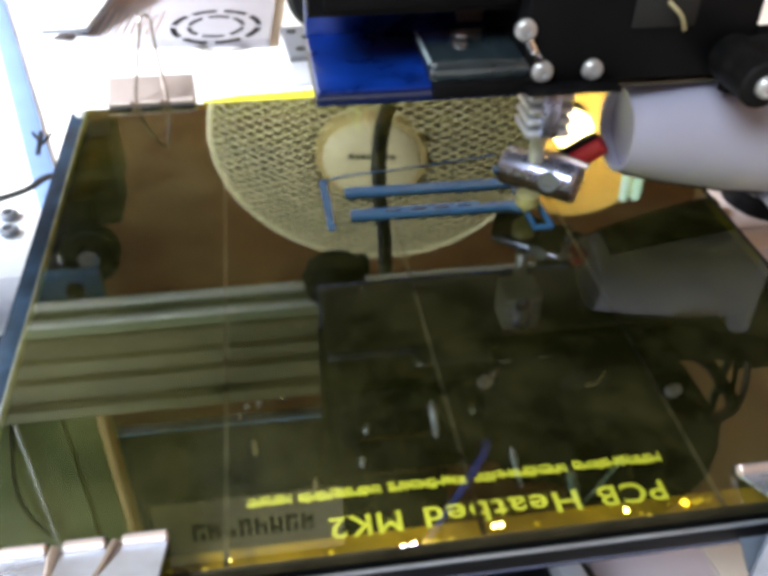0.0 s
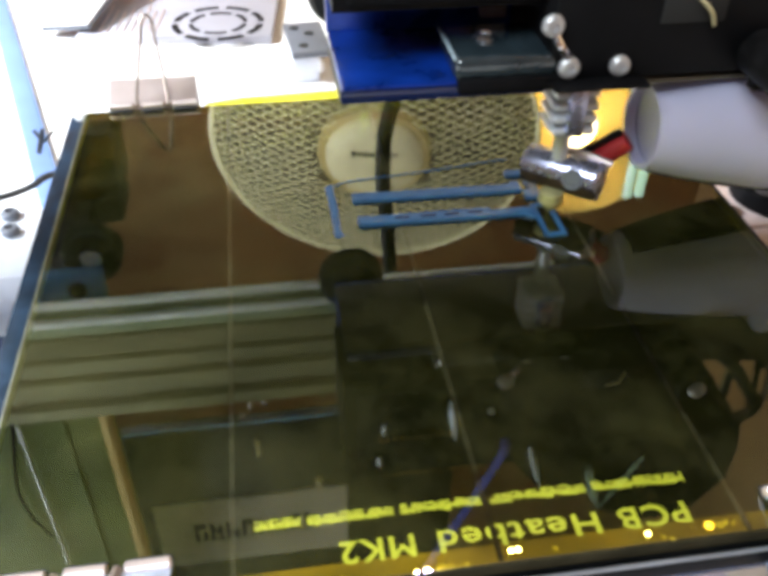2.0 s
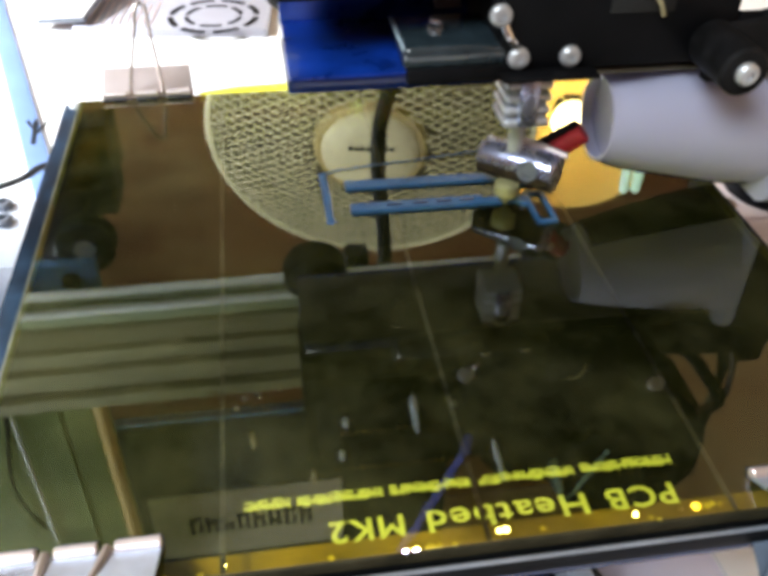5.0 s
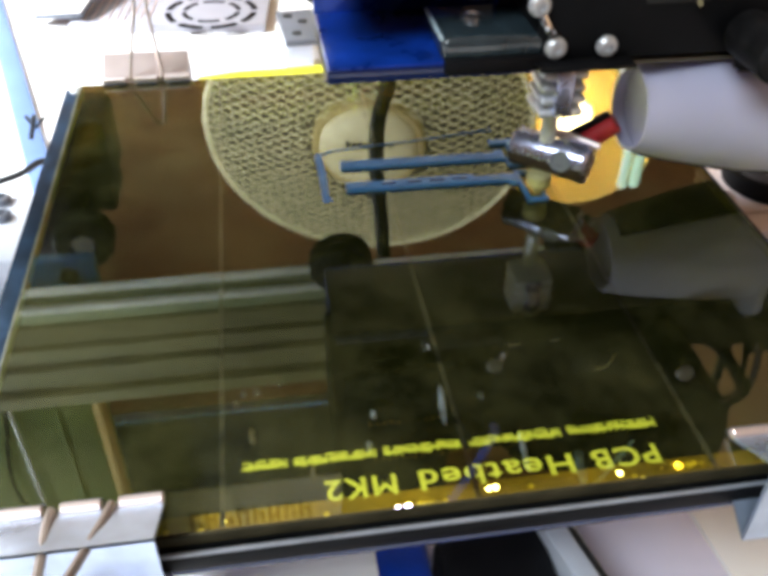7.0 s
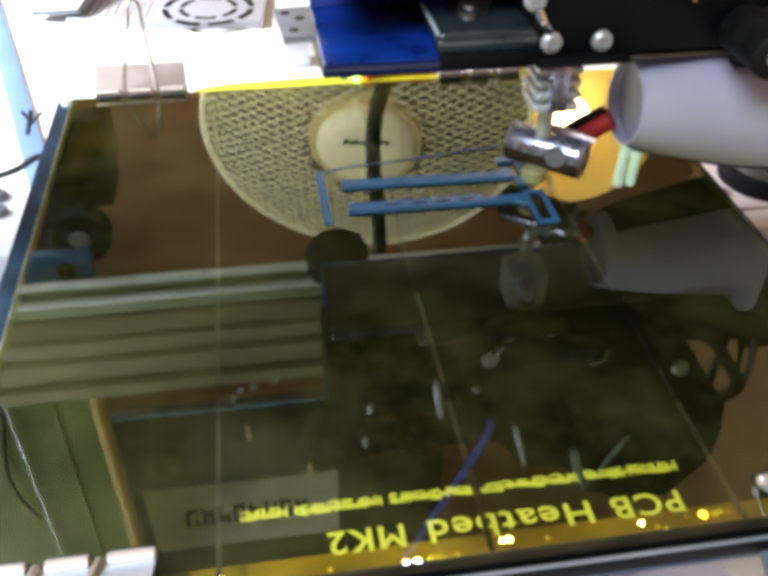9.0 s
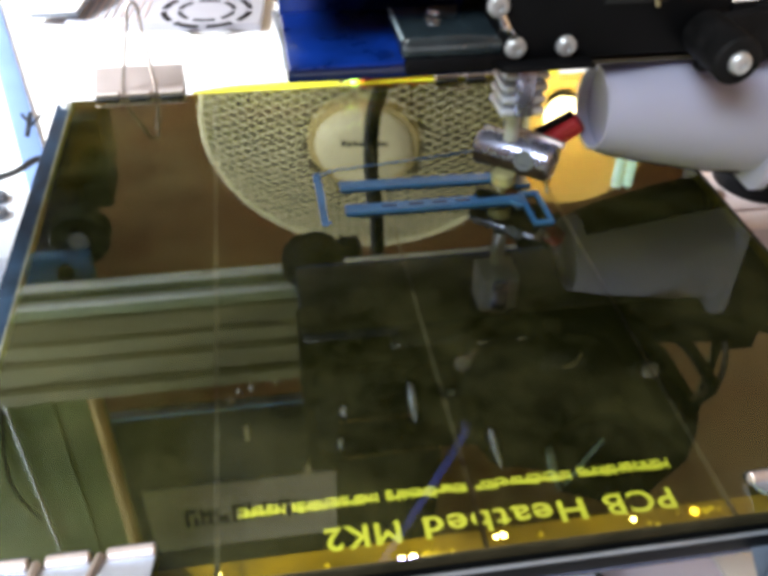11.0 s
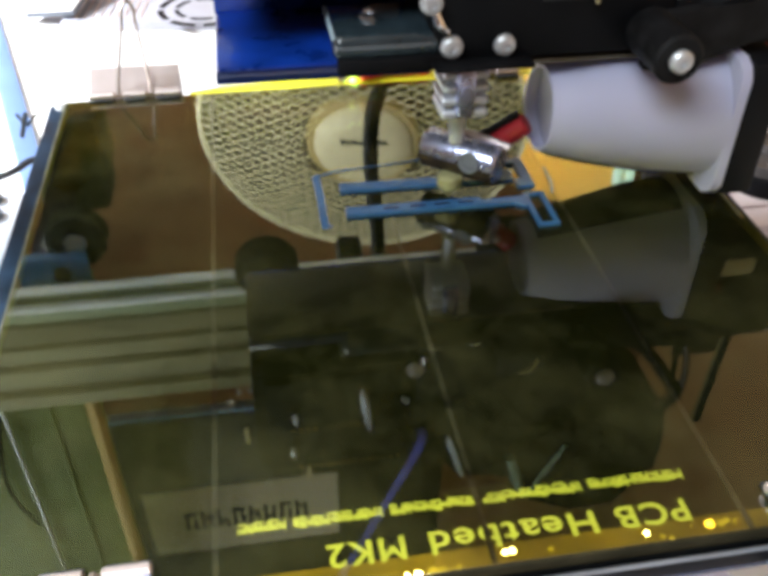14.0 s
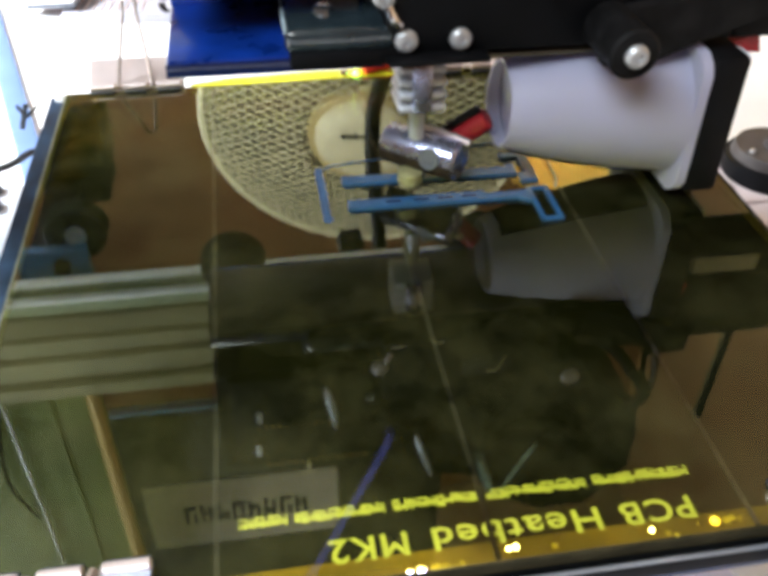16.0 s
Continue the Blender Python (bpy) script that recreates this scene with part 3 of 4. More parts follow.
# ---------------------------------------------------------------- print head
def build_head():
    h = thing("print_head", "blue metal carriage with a black extruder, hot end and fan duct", "print head")
    shelf = part("shelf_plate", box(bmesh.new(), (-0.0185, 0.0985, 0.0442), (0.0340, 0.1361, 0.0470), 0.0006), M_BLUE, h, "glossy blue shelf plate")
    # darker strip added to keep the shelf's front dim in the reflection
    part("front_strip", box(bmesh.new(), (-0.0188, 0.0979, 0.0430), (0.0345, 0.0984, 0.0463), 0.0001), M_DEEPBLUE, h)
    part("back_plate", box(bmesh.new(), (-0.0188, 0.1362, 0.0462), (0.0980, 0.1392, 0.1080), 0.0006), M_BLUE, h, "glossy blue upright plate")
    part("under_plate", box(bmesh.new(), (-0.0190, 0.1000, 0.0425), (0.1170, 0.1325, 0.0440), 0.0004), M_GREYPLATE, h, "dull grey underside plate")
    bm = rod(bmesh.new(), (-0.004, 0.1361, 0.066), (-0.004, 0.1330, 0.066), 0.0065, 24, 0.0006)
    part("wheel_nut", bm, M_BLACK, h)
    for x in (-0.0115, 0.080):
        part("roller_axle", rod(bmesh.new(), (x, 0.1390, 0.0545), (x, 0.1600, 0.0545), 0.0025, 12), M_STEEL, h)
        bm = lathe(bmesh.new(), [(0.0035, -0.0055), (0.0100, -0.0055), (0.0118, -0.0030), (0.0100, 0.0), (0.0118, 0.0030), (0.0100, 0.0055), (0.0035, 0.0055)], (x, 0.1520, 0.0545), (0, 1, 0), 32)
        part("roller", bm, M_RUBBER, h, "black grooved roller")
    # glossy black holder with a screw
    hold = part("holder", box(bmesh.new(), (0.0100, 0.0975, 0.0470), (0.0400, 0.1210, 0.0535), 0.0022, seg=4), M_BLACK_GLOSS, h, "glossy black plastic holder")
    bm = lathe(bmesh.new(), [(0.0026, 0), (0.0026, 0.0012), (0.0016, 0.0017), (0.0014, 0.0009), (0.0002, 0.0008)], (0.0205, 0.1095, 0.0535), (0, 0, 1), 20)
    part("screw", bm, M_CHROME, hold)
    # pale strip paints the highlight along the holder's left edge
    part("lit_edge", box(bmesh.new(), (0.0098, 0.0985, 0.0524), (0.0108, 0.1203, 0.0533), 0.0003), M_EDGE_LIGHT, hold, "pale strip painting the highlight on the holder's edge")
    part("holder_base", box(bmesh.new(), (0.0110, 0.0965, 0.0438), (0.0400, 0.1100, 0.0480), 0.001), M_BLACK, h)
    # extruder body
    body = part("extruder_body", box(bmesh.new(), (0.0345, 0.0975, 0.0455), (0.0975, 0.1358, 0.0780), 0.0016), M_BLACK, h, "black plastic extruder body")
    outline = [(-0.0198, 0.0640), (-0.0198, 0.1085), (-0.0170, 0.1105), (0.0440, 0.1120), (0.0540, 0.1270), (0.0740, 0.1320), (0.0850, 0.1490), (0.1030, 0.1590), (0.1230, 0.1590), (0.1370, 0.1375),
               (0.1370, 0.1200), (0.1340, 0.1040), (0.1180, 0.0880), (0.1050, 0.0770), (0.0340, 0.0770), (0.0340, 0.0640)]
    part("extruder_housing", extrude_outline(bmesh.new(), outline, -0.0318, 0.0, pose(0, 0.1040, 0, 90, 0, 0)), M_BLACK, h, "dark extruder housing with an uneven outline")
    part("side_plate", box(bmesh.new(), (0.0977, 0.0977, 0.0455), (0.1260, 0.1000, 0.0585), 0.0006), M_BLACK, h)
    part("side_plate", box(bmesh.new(), (0.1262, 0.0977, 0.0455), (0.1420, 0.1000, 0.0690), 0.0006), M_BLACK, h)
    # ledge added to block the bolt heads' reflection in the bed
    part("front_ledge", box(bmesh.new(), (0.0345, 0.0912, 0.0456), (0.0600, 0.0974, 0.0466), 0.0003), M_BLACK, h, "narrow black ledge added to mask the bolts' reflections")
    part("motor", box(bmesh.new(), (-0.0160, 0.1020, 0.0660), (0.0330, 0.1045, 0.1060), 0.001), M_BLACK, h, "black stepper motor face")
    part("gear_cover", rod(bmesh.new(), (0.0930, 0.1040, 0.1220), (0.0930, 0.0985, 0.1220), 0.0210, 32, 0.001), M_BLACK, h)
    part("window", box(bmesh.new(), (0.0620, 0.0970, 0.0600), (0.0790, 0.0978, 0.0690), 0.0003), M_RUBBER, body)
    part("light_strip", extrude_outline(bmesh.new(), [(0.0255, 0.0), (0.0330, 0.0), (0.0330, 0.014), (0.0225, 0.014)], 0.0, 0.0015, pose(0, 0.1355, 0.0495, 90, 0, 0)), M_ALU_WHITE, h, "pale metal strip")
    for x, z, r in ((0.0396, 0.0498, 0.0029), (0.0532, 0.0496, 0.0028), (0.0340, 0.0610, 0.0029)):
        bm = lathe(bmesh.new(), [(r, 0), (r, 0.0012), (r * 0.75, 0.0021), (r * 0.4, 0.0023), (r * 0.36, 0.0012), (r * 0.1, 0.0012)], (x, 0.0976, z), (0, -1, 0), 22)
        part("bolt_head", bm, M_STEEL, body, "pale domed bolt head")
    bm = tube(bmesh.new(), [(0.0350, 0.0968, 0.0585), (0.0362, 0.0955, 0.0560), (0.0378, 0.0962, 0.0540)], 0.0012, 8)
    part("spring_clip", bm, M_CHROME, body)
    bm = tube(bmesh.new(), [(0.0700, 0.0962, 0.0670), (0.0730, 0.0940, 0.0640), (0.0752, 0.0950, 0.0600)], 0.0006, 8)
    part("wire", bm, M_BEIGE, body)
    # bolts with painted blue-white glints, and pins, on the front, high up
    for x0, z0, x1, z1, r in ((0.0165, 0.0705, 0.0195, 0.0915, 0.0017), (0.0478, 0.0993, 0.0548, 0.1242, 0.0014), (0.0312, 0.0768, 0.0318, 0.0792, 0.0015), (-0.0065, 0.0790, -0.0065, 0.0850, 0.0013), (-0.0080, 0.0960, -0.0080, 0.1020, 0.0013)):
        a, b = Vector((x0, 0.1000, z0)), Vector((x1, 0.1000, z1))
        d = (b - a).length
        bm = lathe(bmesh.new(), [(r * 0.2, 0), (r * 0.8, d * 0.12), (r, d * 0.35), (r * 0.75, d * 0.8), (r * 0.2, d)], a, (b - a).normalized(), 14)
        part("glint_bolt", bm, M_BOLT_GLINT, h, "bolt with its glint painted blue-white")
    for z, x0, n in ((0.0880, -0.008, 11), (0.1075, -0.006, 15)):
        bm = bmesh.new()
        for i in range(n):
            box(bm, (x0 + 0.0025 * i, 0.1008, z), (x0 + 0.0025 * i + 0.0012, 0.1016, z + 0.0011))
        part("pin_row", bm, M_BRASS, h, "row of small brass pins", soft=False)
    # fan arm with its boss
    arm = bmesh.new()
    rod(arm, (0.0900, 0.0960, 0.0520), (0.0900, 0.0765, 0.0520), 0.0062, 28, 0.0008)
    extrude_outline(arm, [(0.0900, 0.0420), (0.1000, 0.0408), (0.1330, 0.0533), (0.1330, 0.0610), (0.1080, 0.0580), (0.0900, 0.0560)], 0.0, 0.0035, pose(0, 0.0972, 0, 90, 0, 0))
    part("fan_arm", arm, M_ARM, h, "black plastic fan arm")
    bm = lathe(bmesh.new(), [(0.0029, 0), (0.0029, 0.0010), (0.0022, 0.0019), (0.0011, 0.0020), (0.0010, 0.0011), (0.0002, 0.0011)], (0.0900, 0.0765, 0.0520), (0, -1, 0), 22)
    part("bolt_head", bm, M_STEEL, h, "pale domed bolt head")
    bm = extrude_outline(bmesh.new(), [(0.1200, 0.0410), (0.1371, 0.0402), (0.1355, 0.0455)], 0.0, 0.003, pose(0, 0.1030, 0, 90, 0, 0))
    part("red_tab", bm, M_RED, h)
    # milky duct, flange and fan
    prof_out = [(0.0120, 0.0), (0.0131, 0.004), (0.0150, 0.012), (0.0168, 0.022), (0.0188, 0.034), (0.0200, 0.0482)]
    prof_in = [(r - 0.0011, d) for r, d in reversed(prof_out)]
    bm = lathe(bmesh.new(), prof_out + prof_in, (0.0680, 0.1072, 0.0262), (1, 0.006, -0.042), 48, closed=True)
    duct = part("fan_duct", bm, M_DUCT, h, "milky translucent round fan duct")
    bm = bmesh.new()
    n = 48
    ring_o, ring_i = [], []
    for i in range(n):
        a = 2 * math.pi * i / n
        c, s = math.cos(a), math.sin(a)
        k = 0.0206 / max(abs(c), abs(s))
        k = min(k, 0.0266)
        ring_o.append((0.1085 + k * c, 0.0240 + k * s))
        ring_i.append((0.1075 + 0.0187 * c, 0.0240 + 0.0187 * s))
    layers = [[bm.verts.new((x, y, z)) for y, z in ring] for x, ring in ((0.1155, ring_i), (0.1155, ring_o), (0.1182, ring_o), (0.1182, ring_i))]
    for a, b in zip(layers, layers[1:] + layers[:1]):
        for i in range(n):
            bm.faces.new((a[i], a[(i + 1) % n], b[(i + 1) % n], b[i]))
    part("flange", bm, M_DUCT, duct)
    # milky disc added just inside the mouth to keep it light
    part("mouth_disc", lathe(bmesh.new(), [(0.0116, 0), (0.0117, 0.0012), (0.004, 0.0020), (0.0006, 0.0022)], (0.0715, 0.1072, 0.0261), (1, 0, 0), 40), M_DUCT, duct)
    fan = part("cooling_fan", box(bmesh.new(), (0.1184, 0.0885, 0.0042), (0.1285, 0.1285, 0.0440), 0.0015), M_BLACK, h, "small black square cooling fan")
    part("back_frame", box(bmesh.new(), (0.1287, 0.0930, 0.0060), (0.1312, 0.1285, 0.0425), 0.0008), M_ALU_WHITE, fan, "pale frame behind the fan")
    # dark shell round the underside of the duct, painting the shade there
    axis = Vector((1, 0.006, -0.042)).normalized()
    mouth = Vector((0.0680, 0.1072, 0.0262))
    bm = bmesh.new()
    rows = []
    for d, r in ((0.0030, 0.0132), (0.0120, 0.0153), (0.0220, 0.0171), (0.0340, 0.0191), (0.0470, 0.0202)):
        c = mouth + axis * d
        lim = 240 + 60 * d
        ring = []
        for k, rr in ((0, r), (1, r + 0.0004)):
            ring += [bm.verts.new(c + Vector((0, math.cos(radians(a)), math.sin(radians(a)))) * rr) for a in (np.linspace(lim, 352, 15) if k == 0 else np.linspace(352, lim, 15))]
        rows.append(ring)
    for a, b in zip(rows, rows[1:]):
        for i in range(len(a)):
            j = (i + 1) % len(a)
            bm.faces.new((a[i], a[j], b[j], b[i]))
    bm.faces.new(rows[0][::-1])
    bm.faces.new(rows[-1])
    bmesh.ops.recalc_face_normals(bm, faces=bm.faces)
    part("underside_shade", bm, M_DUCT_SHADE, duct, "dark shell painting the shade under the duct")
    # hot end
    sink = part("heat_sink", lathe(bmesh.new(), [(0.0020, 0), (0.0050, 0.0003), (0.0052, 0.0008), (0.0052, 0.0140), (0.0020, 0.0143)], (0.0450, 0.1060, 0.0282), (0, 0, 1), 32), M_SINK, h, "aluminium heat sink core")
    for k in range(4):
        z = 0.0284 + 0.0036 * k
        bm = box(bmesh.new(), (0.0386, 0.0996, z), (0.0512, 0.1120, z + 0.0023), 0.0010, seg=3)
        part("fin", bm, M_SINK, sink)
    part("web", box(bmesh.new(), (0.0422, 0.0984, 0.0286), (0.0474, 0.1060, 0.0424), 0.0012), M_BLOCK, sink, "smooth upright face of the heat sink")
    part("heat_break", rod(bmesh.new(), (0.0455, 0.1090, 0.0162), (0.0455, 0.1090, 0.0290), 0.0022, 20, 0.0003), M_SINK, h)
    ax = Vector((0.0200, -0.0165, 0)).normalized()
    a0 = Vector((0.0480, 0.1100, 0.0112)) - ax * 0.0118
    blk = part("heater_block", lathe(bmesh.new(), [(0.0046, 0), (0.0054, 0.0006), (0.0056, 0.0012), (0.0056, 0.0224), (0.0054, 0.0230), (0.0046, 0.0236)], a0, ax, 40), M_BLOCK, h, "round satin heater block")
    side = Vector((-ax.y, ax.x, 0)) * -1
    bm = bmesh.new()
    rows = []
    for d in (0.0004, 0.0070, 0.0140, 0.0232):
        ring = []
        for rr, angles in ((0.00545, np.linspace(178, 385, 13)), (0.00590, np.linspace(385, 178, 13))):
            ring += [bm.verts.new(a0 + ax * d + (side * -math.cos(radians(a)) + Vector((0, 0, math.sin(radians(a))))) * rr) for a in angles]
        rows.append(ring)
    for a, b in zip(rows, rows[1:]):
        for i in range(len(a)):
            j = (i + 1) % len(a)
            bm.faces.new((a[i], a[j], b[j], b[i]))
    bm.faces.new(rows[0][::-1])
    bm.faces.new(rows[-1])
    bmesh.ops.recalc_face_normals(bm, faces=bm.faces)
    part("under_shell", bm, M_DARK_BROWN, blk, "dark brown shell under the block")
    spot = Vector((0.0480, 0.1100, 0.0112)) + ax * 0.0046
    tilt = (side * 0.94 + Vector((0, 0, 0.26))).normalized()
    bm = lathe(bmesh.new(), [(0.0024, 0), (0.0031, 0.0002), (0.0031, 0.0006), (0.0025, 0.0006), (0.0022, 0.0001), (0.0002, 0.0001)], spot + tilt * 0.0056, tilt, 20)
    part("set_screw", bm, M_TRIM, blk)
    bm = lathe(bmesh.new(), [(0.0006, 0), (0.0012, 0.0012), (0.0034, 0.0034), (0.0036, 0.0038), (0.0036, 0.0068), (0.0028, 0.0072)], (0.0435, 0.1060, 0.0004), (0, 0, 1), 24)
    part("nozzle", bm, M_NOZZLE, h, "brass nozzle")
    bm = rod(bmesh.new(), (0.0555, 0.1115, 0.0125), (0.0655, 0.1085, 0.0212), 0.0032, 16, 0.0004)
    part("red_sleeve", bm, M_RED, h, "red silicone wire sleeve")
    bm = rod(bmesh.new(), (0.0525, 0.1125, 0.0148), (0.0632, 0.1090, 0.0238), 0.0013, 12, 0.0003)
    part("heater_wire", bm, M_BLACK, h)
    bm = tube(bmesh.new(), [(0.0470, 0.1150, 0.0165), (0.0540, 0.1085, 0.0170), (0.0600, 0.1040, 0.0160)], 0.0011, 8)
    part("sensor_wire", bm, M_PINK, h)
    # cables that hang beside the extruder
    for pts, r, m in (([(0.1050, 0.0990, 0.0565), (0.1137, 0.0950, 0.0615), (0.1225, 0.0945, 0.0735), (0.1300, 0.0955, 0.0850), (0.1310, 0.1030, 0.1000)], 0.0023, M_BLACK),
                      ([(0.1080, 0.0990, 0.0560), (0.1150, 0.0975, 0.0640), (0.1240, 0.0965, 0.0760), (0.1290, 0.0970, 0.0880), (0.1290, 0.1035, 0.0990)], 0.0014, M_BROWN),
                      ([(0.1240, 0.0990, 0.0560), (0.1275, 0.0950, 0.0600), (0.1303, 0.0945, 0.0725), (0.1310, 0.0955, 0.0850), (0.1320, 0.1030, 0.1010)], 0.0013, M_BROWN),
                      ([(0.1225, 0.0990, 0.0560), (0.1262, 0.0980, 0.0640), (0.1280, 0.0975, 0.0760), (0.1300, 0.0985, 0.0900), (0.1300, 0.1035, 0.1040)], 0.0010, M_BLACK)):
        part("cable", tube(bmesh.new(), pts, r, 8), m, h)
    # clear spring blades that meet in a point
    for a, b, r in (((0.0805, 0.0985, 0.1400), (0.0935, 0.0985, 0.1105), 0.0012), ((0.0800, 0.0985, 0.1400), (0.0722, 0.0985, 0.1140), 0.0022)):
        a, b = Vector(a), Vector(b)
        part("spring_blade", lathe(bmesh.new(), [(0.0003, 0), (r * 0.5, (b - a).length * 0.15), (r, (b - a).length * 0.5), (r * 0.8, (b - a).length)], a, (b - a).normalized(), 10), M_TEAL, h, "pale teal clear blade")
    bm = tube(bmesh.new(), [(0.0386, 0.1030, 0.0983), (0.0376, 0.0995, 0.1013), (0.0245, 0.0990, 0.1345), (0.0100, 0.0990, 0.1706), (-0.0190, 0.0990, 0.2428)], 0.0016, 8)
    part("filament", bm, M_FILAMENT, h, "blue plastic filament")
    return h


# ---------------------------------------------------------------- printer frame
def build_frame():
    g = thing("cross_beam", "slotted aluminium cross beam with a dark olive upper rail", "beam")
    spin = Matrix(((0, 0, 1, 0), (1, 0, 0, 0), (0, 1, 0, 0), (0, 0, 0, 1)))
    # one aluminium profile: lit lips and shaded slot are set by colour
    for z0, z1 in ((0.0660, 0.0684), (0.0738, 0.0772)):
        part("lip", box(bmesh.new(), (-0.262, 0.1648, z0), (0.450, 0.1678, z1), 0.0006), M_LIP_LIT, g, "aluminium lip painted bright as if lit")
    part("slot", box(bmesh.new(), (-0.262, 0.1668, 0.0661), (0.450, 0.1682, 0.0836), 0.0003), M_SLOT_SHADE, g)
    top = [(0.1682, 0.0837), (0.1660, 0.0850), (0.1652, 0.0930), (0.1670, 0.0945), (0.1650, 0.0960), (0.1650, 0.0985), (0.1676, 0.1000), (0.1676, 0.1060), (0.1655, 0.1075),
           (0.1655, 0.1110), (0.1686, 0.1130), (0.1686, 0.1210), (0.1660, 0.1225), (0.1660, 0.1285), (0.1680, 0.1300), (0.1850, 0.1300), (0.1850, 0.0837)]
    part("upper_rail", extrude_outline(bmesh.new(), top, -0.262, 0.450, spin), M_RAIL, g, "dark olive ribbed rail", soft=False)
    br = thing("pulley_bracket", "blue-grey bracket with a black idler pulley under the beam end", "bracket")
    part("plate", box(bmesh.new(), (-0.1330, 0.1790, 0.0625), (-0.1060, 0.1845, 0.0830), 0.001), M_GREYBLUE, br)
    bm = lathe(bmesh.new(), [(0.0030, -0.005), (0.0112, -0.005), (0.0118, -0.004), (0.0090, -0.003), (0.0090, 0.003), (0.0118, 0.004), (0.0112, 0.005), (0.0030, 0.005)], (-0.1100, 0.1900, 0.0600), (0, 1, 0), 32)
    part("pulley", bm, M_PULLEY, br)
    part("axle", rod(bmesh.new(), (-0.1160, 0.1789, 0.0690), (-0.1160, 0.1760, 0.0690), 0.0034, 20, 0.0004), M_BLACK, br)
    part("cap", rod(bmesh.new(), (-0.1100, 0.1848, 0.0600), (-0.1100, 0.1960, 0.0600), 0.0045, 20, 0.0004), M_STEEL, br)
    # black block added out of view; it makes a dark patch in the glass
    mo = thing("rear_dark_block", "dark block on an arm, added behind the cross beam for a dark reflection", "motor")
    part("case", box(bmesh.new(), (-0.1530, 0.2980, 0.0640), (-0.1150, 0.3350, 0.1030), 0.003), M_BLACK, mo)
    part("cap", box(bmesh.new(), (-0.1510, 0.3000, 0.1031), (-0.1170, 0.3330, 0.1190), 0.003), M_BLACK, mo)
    part("arm", box(bmesh.new(), (-0.1450, 0.1851, 0.1000), (-0.1300, 0.2979, 0.1080), 0.001), M_BLACK, mo)
    for x in (-0.290, 0.420):
        po = thing("frame_post", "dark upright post of the printer frame", "post", "frame posts")
        part("post", box(bmesh.new(), (x, 0.1860, TABLE_Z), (x + 0.030, 0.2300, 0.4000), 0.0015), M_OLIVE, po)
        part("foot", box(bmesh.new(), (x - 0.004, 0.1820, TABLE_Z), (x + 0.034, 0.2340, TABLE_Z + 0.006), 0.001), M_BLACK, po)
    po = thing("side_plate", "greenish upright metal plate standing on the cross beam", "plate")
    part("plate", box(bmesh.new(), (-0.2000, 0.1790, 0.1302), (-0.1165, 0.1840, 0.4000), 0.0008), M_GREEN, po)
    part("fold", box(bmesh.new(), (-0.1390, 0.1770, 0.1302), (-0.1370, 0.1789, 0.4000), 0.0004), M_GREEN, po)
    r = thing("lead_screw", "upright brass-coloured lead screw beside the frame post", "lead screw")
    part("screw", rod(bmesh.new(), (-0.1180, 0.1740, 0.1305), (-0.1180, 0.1740, 0.3600), 0.0032, 16), M_SCREW, r)
    r = thing("guide_rod", "thin upright polished steel rod", "rod")
    part("rod", rod(bmesh.new(), (-0.1555, 0.1740, 0.1302), (-0.1555, 0.1740, 0.3600), 0.0010, 14), M_ALU, r)
    r = thing("guide_rod", "short dark upright rod standing on the cross beam", "rod")
    part("rod", rod(bmesh.new(), (0.1794, 0.1750, 0.1295), (0.1785, 0.1750, 0.1977), 0.0024, 14, 0.0004), M_BLACK, r)
    # lighter strip added as the lit edge of the dark rod
    part("bright_edge", rod(bmesh.new(), (0.1764, 0.1738, 0.1295), (0.1755, 0.1738, 0.1977), 0.0006, 8), M_OLIVE, r, "thin lighter strip painting the rod's light edge")
    ha = thing("hanging_cable", "thin dark cable drooping in front of the side plate", "cable")
    part("cable", tube(bmesh.new(), [(-0.1560, 0.1755, 0.1310), (-0.1592, 0.1750, 0.1457), (-0.1650, 0.1750, 0.1730), (-0.1662, 0.1750, 0.1900), (-0.1640, 0.1755, 0.2050), (-0.1600, 0.1770, 0.2200)], 0.0009, 8), M_RUBBER, ha)
    hb = thing("panel_hanger", "slim dark bracket that carries the top panel", "bracket")
    part("arm", box(bmesh.new(), (-0.2900, 0.2301, 0.3700), (-0.1331, 0.2420, 0.3900), 0.001), M_BLACK, hb)
    p = thing("top_panel", "dark panel across the top of the printer frame", "panel")
    part("board", box(bmesh.new(), (-0.1330, 0.2360, 0.2165), (0.0600, 0.2440, 0.4000), 0.001), M_DARK_PANEL, p)
    part("edge_strip", box(bmesh.new(), (-0.1330, 0.2340, 0.2150), (0.0600, 0.2358, 0.2159), 0.0002), M_GREYBLUE, p, "thin blue edge strip")
    lab = part("label", box(bmesh.new(), (-0.1250, 0.2352, 0.2800), (-0.0070, 0.2358, 0.3420), 0.0002), M_PAPER, p, "grey paper label with unreadable dark print")
    x = -0.1030
    k = 0
    while x < -0.034:
        bm = bmesh.new()
        box(bm, (x, 0.2346, 0.3020), (x + 0.0026, 0.2351, 0.3190))
        box(bm, (x + 0.0027, 0.2346, 0.3020 + 0.005 * (k % 3)), (x + 0.0075, 0.2351, 0.3060 + 0.005 * (k % 3)))
        box(bm, (x + 0.0052, 0.2346, 0.3100 - 0.006 * (k % 2)), (x + 0.0076, 0.2350, 0.3190))
